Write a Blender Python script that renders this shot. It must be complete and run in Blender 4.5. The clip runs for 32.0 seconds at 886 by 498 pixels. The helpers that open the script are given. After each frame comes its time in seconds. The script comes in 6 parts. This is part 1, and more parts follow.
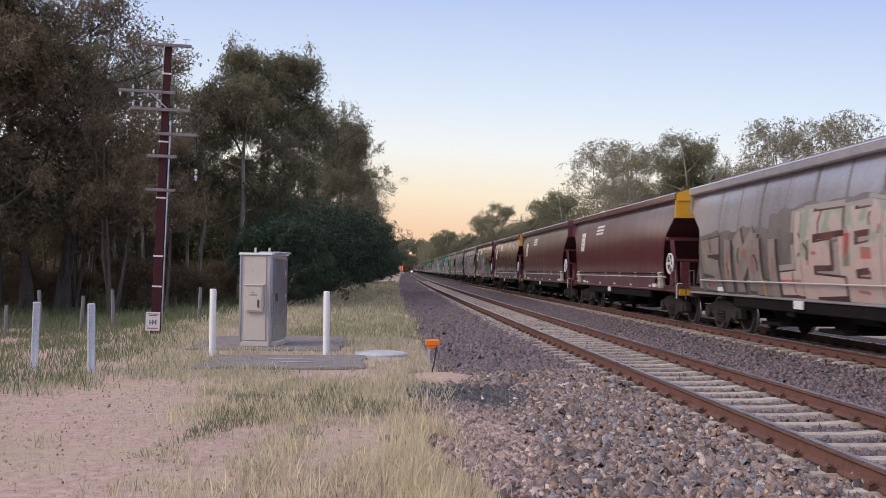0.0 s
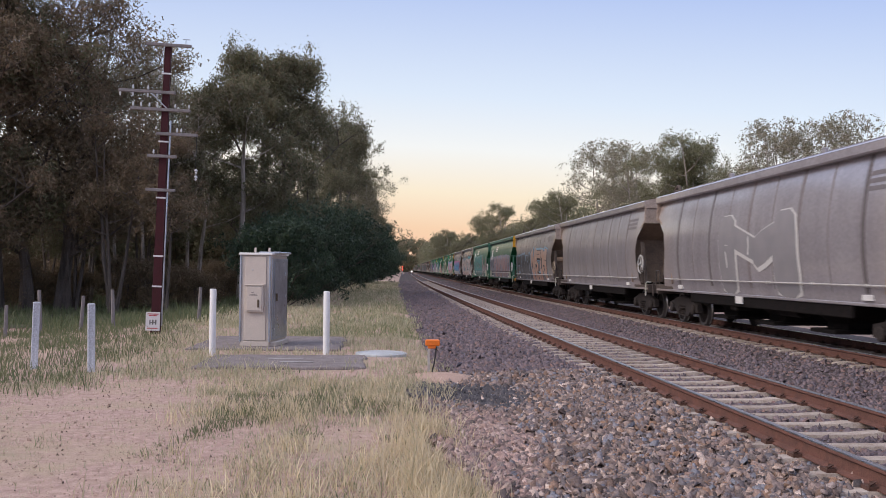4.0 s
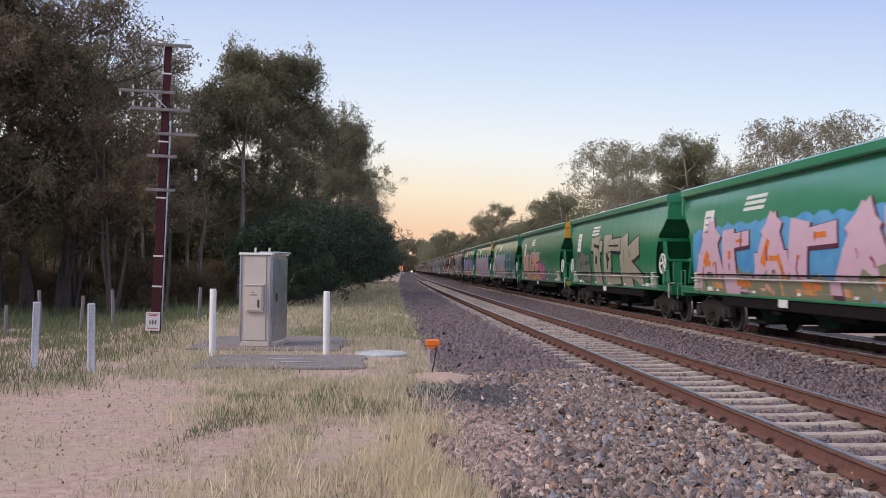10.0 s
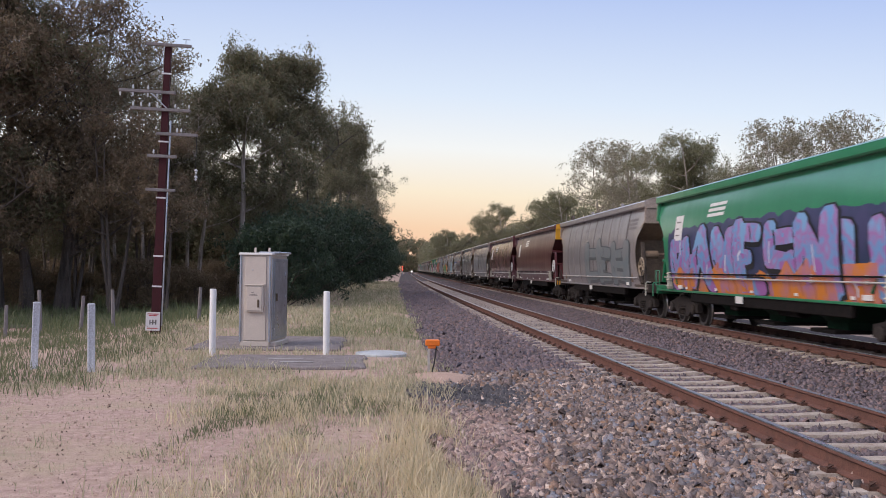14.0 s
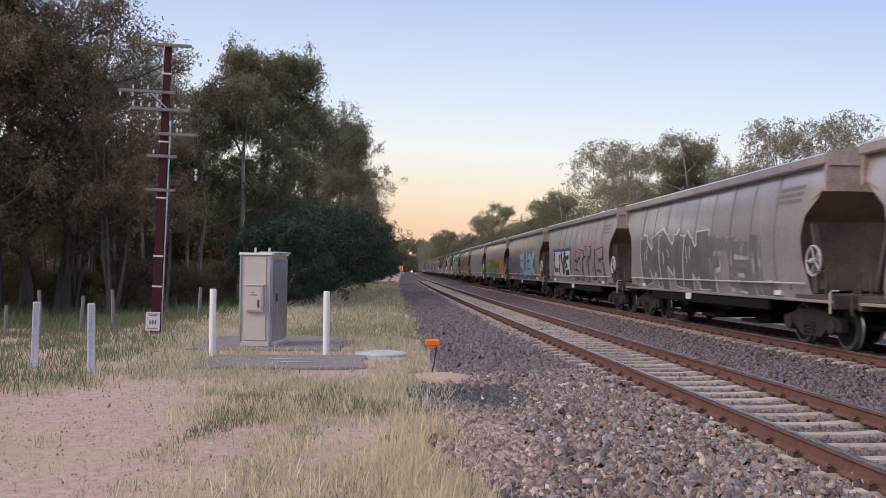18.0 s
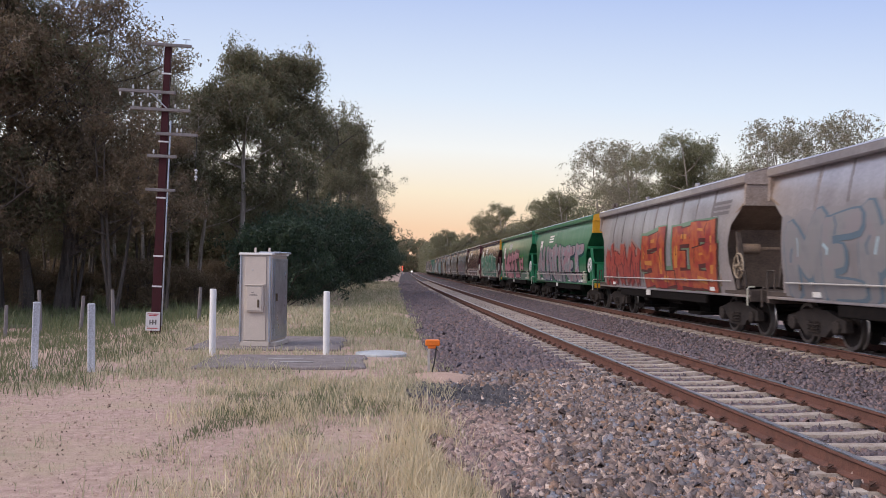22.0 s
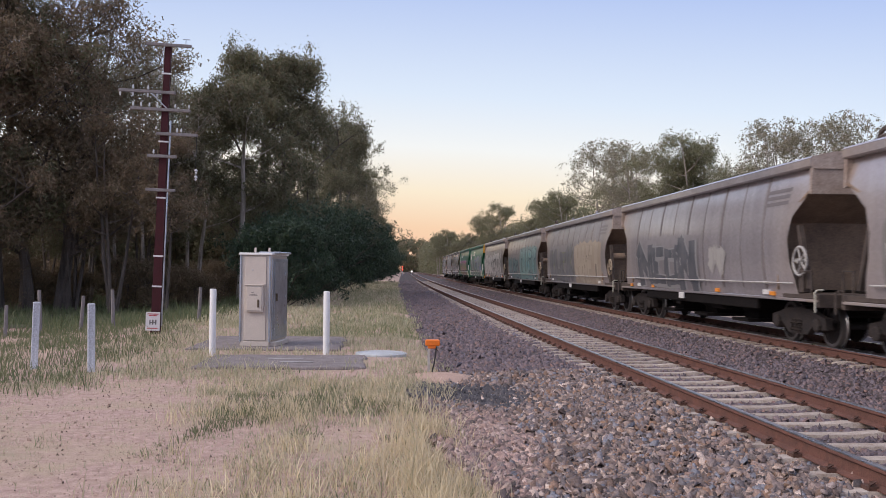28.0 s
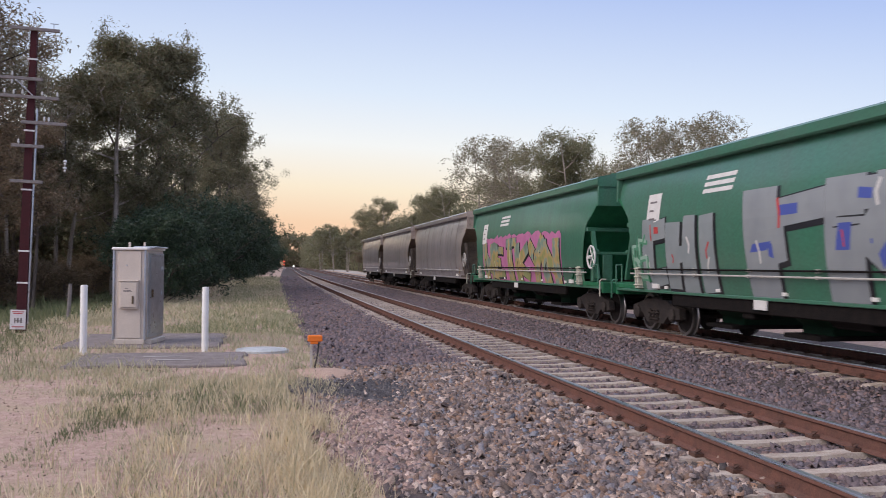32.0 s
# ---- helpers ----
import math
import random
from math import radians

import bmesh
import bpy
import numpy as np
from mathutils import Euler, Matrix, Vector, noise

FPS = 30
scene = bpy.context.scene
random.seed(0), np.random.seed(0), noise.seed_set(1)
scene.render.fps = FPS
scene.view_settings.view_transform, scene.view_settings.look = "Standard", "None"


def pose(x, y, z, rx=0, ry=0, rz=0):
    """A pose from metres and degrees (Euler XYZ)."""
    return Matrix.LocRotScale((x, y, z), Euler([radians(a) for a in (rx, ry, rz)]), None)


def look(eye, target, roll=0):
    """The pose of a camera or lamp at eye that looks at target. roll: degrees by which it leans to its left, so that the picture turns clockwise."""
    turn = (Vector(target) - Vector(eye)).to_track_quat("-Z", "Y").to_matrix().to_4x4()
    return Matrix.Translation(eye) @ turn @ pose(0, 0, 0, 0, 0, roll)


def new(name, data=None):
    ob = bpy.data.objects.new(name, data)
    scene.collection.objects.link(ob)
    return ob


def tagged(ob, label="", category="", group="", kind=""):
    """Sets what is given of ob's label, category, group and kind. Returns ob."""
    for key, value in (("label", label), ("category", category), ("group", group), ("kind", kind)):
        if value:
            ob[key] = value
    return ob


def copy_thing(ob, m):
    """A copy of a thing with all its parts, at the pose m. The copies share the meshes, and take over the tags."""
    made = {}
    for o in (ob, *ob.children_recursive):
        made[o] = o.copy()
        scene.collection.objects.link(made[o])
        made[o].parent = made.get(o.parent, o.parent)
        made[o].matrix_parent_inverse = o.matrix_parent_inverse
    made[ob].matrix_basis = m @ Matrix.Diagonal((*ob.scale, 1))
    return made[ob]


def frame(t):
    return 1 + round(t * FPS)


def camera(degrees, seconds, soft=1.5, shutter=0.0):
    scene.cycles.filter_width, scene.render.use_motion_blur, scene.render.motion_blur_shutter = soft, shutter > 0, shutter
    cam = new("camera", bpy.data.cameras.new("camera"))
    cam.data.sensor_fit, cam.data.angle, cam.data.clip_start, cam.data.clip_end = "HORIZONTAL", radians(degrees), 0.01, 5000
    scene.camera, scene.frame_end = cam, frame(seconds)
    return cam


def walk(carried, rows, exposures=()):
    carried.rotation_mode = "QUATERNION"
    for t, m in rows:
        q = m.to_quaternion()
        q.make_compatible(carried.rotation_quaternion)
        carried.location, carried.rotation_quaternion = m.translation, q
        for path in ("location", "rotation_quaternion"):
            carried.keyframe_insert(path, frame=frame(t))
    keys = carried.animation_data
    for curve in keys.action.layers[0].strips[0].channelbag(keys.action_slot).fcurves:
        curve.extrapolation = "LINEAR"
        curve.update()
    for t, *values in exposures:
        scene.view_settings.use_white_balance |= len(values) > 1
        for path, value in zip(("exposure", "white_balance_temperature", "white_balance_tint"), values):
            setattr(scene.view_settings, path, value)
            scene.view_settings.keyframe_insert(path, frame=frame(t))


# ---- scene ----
# The camera stands on the verge beside the line and pans to the right in the last second and a half.
cam = camera(52.2, 32.0, soft=0.8, shutter=0.18)
EYE_Z = 1.65


def turned(rx, ry, rz):
    return pose(0, 0, EYE_Z, rx, ry, rz)


walk(cam, [
    (0.0, turned(91.329, -0.600, -3.790)),
    (15.0, turned(91.329, -0.600, -3.790)),
    (30.0, turned(91.329, -0.600, -3.790)),
    (30.5, turned(91.329, -0.595, -3.893)),
    (31.0, turned(91.269, -0.528, -4.495)),
    (31.5, turned(91.169, -0.443, -6.628)),
    (32.0, turned(91.059, -0.454, -11.182)),
])

# ---- sky and light: a clear evening just after sunset, the glow ahead along the line ----
world = bpy.data.worlds.new("evening_sky")
scene.world = world
world.use_nodes = True
wn, wl = world.node_tree.nodes, world.node_tree.links
wn.clear()
w_out = wn.new("ShaderNodeOutputWorld")
w_bg = wn.new("ShaderNodeBackground")
w_bg.inputs["Strength"].default_value = 1.0
sky = wn.new("ShaderNodeTexSky")
sky.sky_type = "NISHITA"
sky.sun_disc = False
sky.sun_elevation = radians(6.0)
sky.sun_rotation = radians(255.0)
sky.air_density, sky.dust_density, sky.ozone_density = 1.0, 0.6, 1.5
sky_dim = wn.new("ShaderNodeVectorMath")
sky_dim.operation = "SCALE"
sky_dim.inputs["Scale"].default_value = 0.12
w_geo = wn.new("ShaderNodeTexCoord")
w_sep = wn.new("ShaderNodeSeparateXYZ")
w_ramp = wn.new("ShaderNodeValToRGB")
stops = ((0.0, (0.96, 0.56, 0.38)), (0.05, (0.97, 0.66, 0.46)), (0.09, (1.0, 0.85, 0.66)), (0.14, (0.95, 0.95, 0.95)),
         (0.20, (0.76, 0.85, 1.0)), (0.33, (0.46, 0.575, 0.92)), (1.0, (0.72, 0.74, 0.95)))
els = w_ramp.color_ramp.elements
while len(els) < len(stops):
    els.new(0.5)
for e, (p, c) in zip(els, stops):
    e.position, e.color = p, (*c, 1)
w_mix = wn.new("ShaderNodeMix")
w_mix.data_type = "RGBA"
w_mix.inputs["Factor"].default_value = 0.85
wl.new(w_geo.outputs["Generated"], w_sep.inputs[0])
glow = wn.new("ShaderNodeVectorMath")
glow.operation = "DOT_PRODUCT"
glow.inputs[1].default_value = (-0.12, 0.993, 0.0)
away = wn.new("ShaderNodeMapRange")
away.inputs["From Min"].default_value, away.inputs["From Max"].default_value = 1.0, 0.0
away.inputs["To Min"].default_value, away.inputs["To Max"].default_value = 0.0, 0.24
raised = wn.new("ShaderNodeMath")
raised.operation = "ADD"
wl.new(w_geo.outputs["Generated"], glow.inputs[0])
wl.new(glow.outputs["Value"], away.inputs["Value"])
wl.new(w_sep.outputs["Z"], raised.inputs[0])
wl.new(away.outputs["Result"], raised.inputs[1])
wl.new(raised.outputs[0], w_ramp.inputs["Fac"])
wl.new(sky.outputs["Color"], sky_dim.inputs[0])
wl.new(sky_dim.outputs["Vector"], w_mix.inputs["A"])
wl.new(w_ramp.outputs["Color"], w_mix.inputs["B"])
wl.new(w_mix.outputs["Result"], w_bg.inputs["Color"])
wl.new(w_bg.outputs[0], w_out.inputs[0])

sun_lamp = bpy.data.lights.new("sun", "SUN")
sun_lamp.energy, sun_lamp.angle, sun_lamp.color = 2.0, radians(45), (1.0, 0.86, 0.74)
sun = new("sun", sun_lamp)
sun.matrix_world = look((-31, -11, 34), (0, 0, 8))
scene.view_settings.exposure = 0.12


# ---- materials ----
def nodes_of(m):
    m.use_nodes = True
    nt = m.node_tree
    return nt, nt.nodes["Principled BSDF"]


def surface(name, color, rough=0.6, metal=0.0, vary=0.25, scale=6.0, fine=60.0, bump=0.15, tint=None, by=None, streak=False, coat=0.0, per=0.0, spec=0.5, coat_ior=1.5):
    """A procedural surface: base colour with broad stains towards tint, fine grain, bump. by: 'object' or 'island' adds a shift of value per piece (per)."""
    m = bpy.data.materials.new(name)
    nt, bsdf = nodes_of(m)
    N, K = nt.nodes, nt.links
    tc = N.new("ShaderNodeTexCoord")
    src = tc.outputs["Object"]
    if streak:
        mp = N.new("ShaderNodeMapping")
        mp.inputs["Scale"].default_value = (1, 1, 0.12)
        K.new(src, mp.inputs[0])
        src_s = mp.outputs[0]
    else:
        src_s = src
    n1 = N.new("ShaderNodeTexNoise")
    n1.inputs["Scale"].default_value, n1.inputs["Detail"].default_value, n1.inputs["Roughness"].default_value = scale, 5, 0.65
    K.new(src_s, n1.inputs["Vector"])
    n2 = N.new("ShaderNodeTexNoise")
    n2.inputs["Scale"].default_value, n2.inputs["Detail"].default_value = fine, 3
    K.new(src, n2.inputs["Vector"])
    if by:
        info = N.new("ShaderNodeObjectInfo" if by == "object" else "ShaderNodeNewGeometry")
        rnd = info.outputs["Random" if by == "object" else "Random Per Island"]
        add = N.new("ShaderNodeVectorMath")
        add.operation = "ADD"
        mul = N.new("ShaderNodeMath")
        mul.operation = "MULTIPLY"
        mul.inputs[1].default_value = 37.0
        K.new(rnd, mul.inputs[0])
        K.new(src_s, add.inputs[0])
        K.new(mul.outputs[0], add.inputs[1])
        K.new(add.outputs[0], n1.inputs["Vector"])
    ramp = N.new("ShaderNodeMapRange")
    ramp.inputs["From Min"].default_value, ramp.inputs["From Max"].default_value = 0.35, 0.7
    K.new(n1.outputs["Fac"], ramp.inputs["Value"])
    mix = N.new("ShaderNodeMix")
    mix.data_type = "RGBA"
    t = tint or [c * 0.45 for c in color]
    mix.inputs["A"].default_value = (*color, 1)
    mix.inputs["B"].default_value = (*t, 1)
    strength = N.new("ShaderNodeMath")
    strength.operation = "MULTIPLY"
    strength.inputs[1].default_value = min(1.0, vary * 2)
    K.new(ramp.outputs["Result"], strength.inputs[0])
    K.new(strength.outputs[0], mix.inputs["Factor"])
    hsv = N.new("ShaderNodeHueSaturation")
    K.new(mix.outputs["Result"], hsv.inputs["Color"])
    val = N.new("ShaderNodeMapRange")
    val.inputs["From Min"].default_value, val.inputs["From Max"].default_value = 0.3, 0.7
    val.inputs["To Min"].default_value, val.inputs["To Max"].default_value = 1 - vary * 0.5, 1 + vary * 0.5
    K.new(n2.outputs["Fac"], val.inputs["Value"])
    last = val.outputs["Result"]
    if by and per:
        pm = N.new("ShaderNodeMapRange")
        pm.inputs["To Min"].default_value, pm.inputs["To Max"].default_value = 1 - per, 1 + per
        K.new(rnd, pm.inputs["Value"])
        both = N.new("ShaderNodeMath")
        both.operation = "MULTIPLY"
        K.new(last, both.inputs[0])
        K.new(pm.outputs["Result"], both.inputs[1])
        last = both.outputs[0]
    K.new(last, hsv.inputs["Value"])
    K.new(hsv.outputs["Color"], bsdf.inputs["Base Color"])
    rr = N.new("ShaderNodeMapRange")
    rr.inputs["To Min"].default_value, rr.inputs["To Max"].default_value = max(0.05, rough - 0.12), min(1, rough + 0.15)
    K.new(n1.outputs["Fac"], rr.inputs["Value"])
    K.new(rr.outputs["Result"], bsdf.inputs["Roughness"])
    bsdf.inputs["Metallic"].default_value = metal
    bsdf.inputs["Specular IOR Level"].default_value = spec
    bsdf.inputs["Coat Weight"].default_value = coat
    bsdf.inputs["Coat Roughness"].default_value = 0.16
    bsdf.inputs["Coat IOR"].default_value = coat_ior
    if bump:
        bp = N.new("ShaderNodeBump")
        bp.inputs["Strength"].default_value, bp.inputs["Distance"].default_value = bump, 0.02
        K.new(n2.outputs["Fac"], bp.inputs["Height"])
        K.new(bp.outputs[0], bsdf.inputs["Normal"])
    return m


def palette(name, colors, rough=0.85, by="island", bump=0.0, through_light=0.0, vary=0.3, fine=40.0):
    """A surface whose pieces each take a colour from a ramp of colours."""
    m = bpy.data.materials.new(name)
    nt, bsdf = nodes_of(m)
    N, K = nt.nodes, nt.links
    info = N.new("ShaderNodeNewGeometry" if by == "island" else "ShaderNodeObjectInfo")
    ramp = N.new("ShaderNodeValToRGB")
    el = ramp.color_ramp.elements
    while len(el) < len(colors):
        el.new(0.5)
    for i, (e, c) in enumerate(zip(el, colors)):
        e.position, e.color = i / (len(colors) - 1), (*c, 1)
    K.new(info.outputs["Random Per Island" if by == "island" else "Random"], ramp.inputs["Fac"])
    tc = N.new("ShaderNodeTexCoord")
    n = N.new("ShaderNodeTexNoise")
    n.inputs["Scale"].default_value, n.inputs["Detail"].default_value = fine, 3
    K.new(tc.outputs["Object"], n.inputs["Vector"])
    v = N.new("ShaderNodeMapRange")
    v.inputs["From Min"].default_value, v.inputs["From Max"].default_value = 0.3, 0.7
    v.inputs["To Min"].default_value, v.inputs["To Max"].default_value = 1 - vary, 1 + vary
    K.new(n.outputs["Fac"], v.inputs["Value"])
    hsv = N.new("ShaderNodeHueSaturation")
    K.new(ramp.outputs["Color"], hsv.inputs["Color"])
    K.new(v.outputs["Result"], hsv.inputs["Value"])
    K.new(hsv.outputs["Color"], bsdf.inputs["Base Color"])
    bsdf.inputs["Roughness"].default_value = rough
    if bump:
        bp = N.new("ShaderNodeBump")
        bp.inputs["Strength"].default_value, bp.inputs["Distance"].default_value = bump, 0.01
        K.new(n.outputs["Fac"], bp.inputs["Height"])
        K.new(bp.outputs[0], bsdf.inputs["Normal"])
    if through_light:
        tr = N.new("ShaderNodeBsdfTranslucent")
        K.new(hsv.outputs["Color"], tr.inputs["Color"])
        mx = N.new("ShaderNodeMixShader")
        mx.inputs[0].default_value = through_light
        K.new(bsdf.outputs[0], mx.inputs[1])
        K.new(tr.outputs[0], mx.inputs[2])
        K.new(mx.outputs[0], N["Material Output"].inputs["Surface"])
    return m


# ---- mesh building ----
class Build:
    """Collects faces of simple shapes into one mesh, with a material slot for each face."""

    def __init__(self):
        self.v, self.f, self.m = [], [], []

    def add(self, verts, faces, slot=0):
        o = len(self.v)
        self.v += [tuple(p) for p in verts]
        self.f += [tuple(i + o for i in f) for f in faces]
        self.m += [slot] * len(faces)
        return self

    def box(self, x0, x1, y0, y1, z0, z1, slot=0):
        v = [(x, y, z) for x in (x0, x1) for y in (y0, y1) for z in (z0, z1)]
        return self.add(v, [(0, 1, 3, 2), (4, 6, 7, 5), (0, 4, 5, 1), (2, 3, 7, 6), (0, 2, 6, 4), (1, 5, 7, 3)], slot)

    def block(self, x0, x1, y0, y1, z0, z1, c=0.01, slot=0):
        """A box with chamfered edges: an octagonal outline with bevelled top and bottom."""
        def ring(z, d):
            a, b, e, g = x0 + d, x1 - d, y0 + d, y1 - d
            return [(a + c, e, z), (b - c, e, z), (b, e + c, z), (b, g - c, z), (b - c, g, z), (a + c, g, z), (a, g - c, z), (a, e + c, z)]
        return self.loft([ring(z0, c), ring(z0 + c, 0), ring(z1 - c, 0), ring(z1, c)], slot=slot)

    def loft(self, rings, closed=True, caps=True, slot=0):
        n = len(rings[0])
        v = [p for r in rings for p in r]
        f = []
        for i in range(len(rings) - 1):
            for j in range(n if closed else n - 1):
                a, b = i * n + j, i * n + (j + 1) % n
                f.append((a, b, b + n, a + n))
        if caps and closed:
            f.append(tuple(range(n - 1, -1, -1)))
            f.append(tuple((len(rings) - 1) * n + j for j in range(n)))
        return self.add(v, f, slot)

    def tube(self, pts, radii, n=8, slot=0, caps=True):
        """A round bar through pts; radii is one number or one for each point."""
        pts = [Vector(p) for p in pts]
        if not hasattr(radii, "__len__"):
            radii = [radii] * len(pts)
        rings = []
        for i, p in enumerate(pts):
            d = (pts[min(i + 1, len(pts) - 1)] - pts[max(i - 1, 0)]).normalized()
            a = d.orthogonal().normalized() if i == 0 else (a - d * a.dot(d)).normalized()
            b = d.cross(a)
            rings.append([p + (a * math.cos(q) + b * math.sin(q)) * radii[i] for q in (2 * math.pi * j / n for j in range(n))])
        return self.loft(rings, caps=caps, slot=slot)

    def plate(self, outline, axis, lo, hi, slot=0):
        """A flat outline of 2D points, extruded along an axis (0 x, 1 y, 2 z) from lo to hi."""
        def at(p, h):
            q = [p[0], p[1]]
            q.insert(axis, h)
            return q
        return self.loft([[at(p, lo) for p in outline], [at(p, hi) for p in outline]], slot=slot)

    def turn(self, profile, n=20, axis="x", slot=0, center=(0, 0, 0)):
        """A body of revolution: profile of (along, radius) about an axis through center."""
        rings = []
        for a, r in profile:
            ring = []
            for j in range(n):
                q = 2 * math.pi * j / n
                c, s = r * math.cos(q), r * math.sin(q)
                p = {"x": (a, c, s), "y": (c, a, s), "z": (c, s, a)}[axis]
                ring.append(tuple(p[k] + center[k] for k in range(3)))
            rings.append(ring)
        return self.loft(rings, slot=slot)

    def mesh(self, name, mats, smooth=False):
        me = bpy.data.meshes.new(name)
        me.from_pydata(self.v, [], self.f)
        for m in (mats if isinstance(mats, (list, tuple)) else [mats]):
            me.materials.append(m)
        if any(self.m):
            me.polygons.foreach_set("material_index", self.m)
        bm = bmesh.new()
        bm.from_mesh(me)
        bmesh.ops.recalc_face_normals(bm, faces=bm.faces)
        bm.to_mesh(me)
        bm.free()
        if smooth:
            me.polygons.foreach_set("use_smooth", [True] * len(me.polygons))
            me.set_sharp_from_angle(angle=radians(38))
        return me


def part(name, b, mats, parent=None, label="", at=None, smooth=False):
    ob = new(name, b if isinstance(b, bpy.types.Mesh) else b.mesh(name, mats, smooth))
    if parent:
        ob.parent = parent
    if at is not None:
        ob.matrix_basis = at if isinstance(at, Matrix) else Matrix.Translation(at)
    if label:
        tagged(ob, label)
    return ob


def thing(name, label, category, group="", at=None, kind=""):
    ob = tagged(new(name), label, category, group, kind)
    if at is not None:
        ob.matrix_basis = at if isinstance(at, Matrix) else Matrix.Translation(at)
    return ob


def fast_mesh(name, verts, polys, size, mats, slots=None):
    """A mesh of many faces of the same size from arrays."""
    me = bpy.data.meshes.new(name)
    verts, polys = np.asarray(verts, np.float32), np.asarray(polys, np.int32)
    me.vertices.add(len(verts))
    me.vertices.foreach_set("co", verts.ravel())
    me.loops.add(polys.size)
    me.loops.foreach_set("vertex_index", polys.ravel())
    me.polygons.add(len(polys))
    me.polygons.foreach_set("loop_start", np.arange(len(polys), dtype=np.int32) * size)
    for m in (mats if isinstance(mats, (list, tuple)) else [mats]):
        me.materials.append(m)
    if slots is not None:
        me.polygons.foreach_set("material_index", np.asarray(slots, np.int32))
    me.update(calc_edges=True)
    return me


# ---- the line's plan: straight at first, then bending gently to the right ----
RAIL_TOP = 0.20
NEAR_TRACK, FAR_TRACK = 4.53, 9.60
GAUGE_HALF = 0.755


def bend(y):
    return 0.0 if y <= 0 else (y * y / 12500.0 if y < 137 else 1.5015 + (y - 137) * 0.02192)


def heading(y):
    return 0.0 if y <= 0 else min(y / 6250.0, 0.02192)


def smooth_step(a, b, x):
    t = min(1.0, max(0.0, (x - a) / (b - a)))
    return t * t * (3 - 2 * t)


def ground_z(x, y):
    """Height of the ground: the ballast bed round the tracks, a flat verge, a fall towards the wood."""
    u = x - bend(y)
    bed = smooth_step(0.9, 3.0, u) * (1 - smooth_step(11.6, 13.6, u))
    z = -0.10 * smooth_step(0.2, 1.2, u) * (1 - smooth_step(13.5, 15, u)) + 0.06 * bed
    z -= 0.05 * smooth_step(6.0, 6.8, u) * (1 - smooth_step(7.4, 8.2, u))
    z -= 0.45 * smooth_step(5.0, 12.0, -u) * smooth_step(-30, 8, y)
    z += 0.03 * noise.noise((x * 0.35, y * 0.35, 0)) * (1 - bed)
    return z


# ---- ground ----
M_ground = bpy.data.materials.new("dry_verge_soil")


def verge_material(m):
    nt, bsdf = nodes_of(m)
    N, K = nt.nodes, nt.links
    tc = N.new("ShaderNodeTexCoord")

    def tex(scale, detail=6, rough=0.6):
        n = N.new("ShaderNodeTexNoise")
        n.inputs["Scale"].default_value, n.inputs["Detail"].default_value, n.inputs["Roughness"].default_value = scale, detail, rough
        K.new(tc.outputs["Object"], n.inputs["Vector"])
        return n.outputs["Fac"]

    def ramp(src, lo, hi):
        r = N.new("ShaderNodeMapRange")
        r.inputs["From Min"].default_value, r.inputs["From Max"].default_value = lo, hi
        K.new(src, r.inputs["Value"])
        return r.outputs["Result"]

    def mix(fac, a, b):
        x = N.new("ShaderNodeMix")
        x.data_type = "RGBA"
        K.new(fac, x.inputs["Factor"])
        for key, c in (("A", a), ("B", b)):
            if isinstance(c, tuple):
                x.inputs[key].default_value = (*c, 1)
            else:
                K.new(c, x.inputs[key])
        return x.outputs["Result"]

    base = mix(ramp(tex(9, 8, 0.7), 0.35, 0.65), (0.37, 0.245, 0.20), (0.60, 0.43, 0.365))
    straw = mix(ramp(tex(0.8, 6), 0.46, 0.66), base, (0.47, 0.365, 0.255))
    green = mix(ramp(tex(0.45, 7), 0.58, 0.74), straw, (0.33, 0.29, 0.19))
    speck = mix(ramp(tex(70, 3), 0.58, 0.72), green, (0.16, 0.12, 0.09))
    K.new(speck, bsdf.inputs["Base Color"])
    bsdf.inputs["Roughness"].default_value = 0.95
    bp = N.new("ShaderNodeBump")
    bp.inputs["Strength"].default_value, bp.inputs["Distance"].default_value = 0.6, 0.03
    K.new(tex(45, 6, 0.7), bp.inputs["Height"])
    K.new(bp.outputs[0], bsdf.inputs["Normal"])


verge_material(M_ground)


def axis_steps(*bands):
    out = []
    for a, b, s in bands:
        out += list(np.arange(a, b, s))
    return out + [bands[-1][1]]


gx = axis_steps((-3000, -300, 300), (-300, -60, 40), (-60, -20, 4), (-20, -8, 1), (-8, 16, 0.3), (16, 40, 2), (40, 300, 40), (300, 3001, 300))
gy = axis_steps((-1200, -100, 100), (-100, -10, 10), (-10, 2, 1.5), (2, 26, 0.35), (26, 80, 1.5), (80, 320, 5), (320, 3001, 150))
gv = np.array([(x, y, ground_z(x, y)) for y in gy for x in gx])
nx = len(gx)
gf = np.array([(j * nx + i, j * nx + i + 1, (j + 1) * nx + i + 1, (j + 1) * nx + i) for j in range(len(gy) - 1) for i in range(nx - 1)])
me = fast_mesh("ground", gv, gf, 4, M_ground)
me.polygons.foreach_set("use_smooth", [True] * len(me.polygons))
ground = tagged(new("ground", me), "dry pinkish verge soil with straw and patches of grass", "ground", kind="structure")

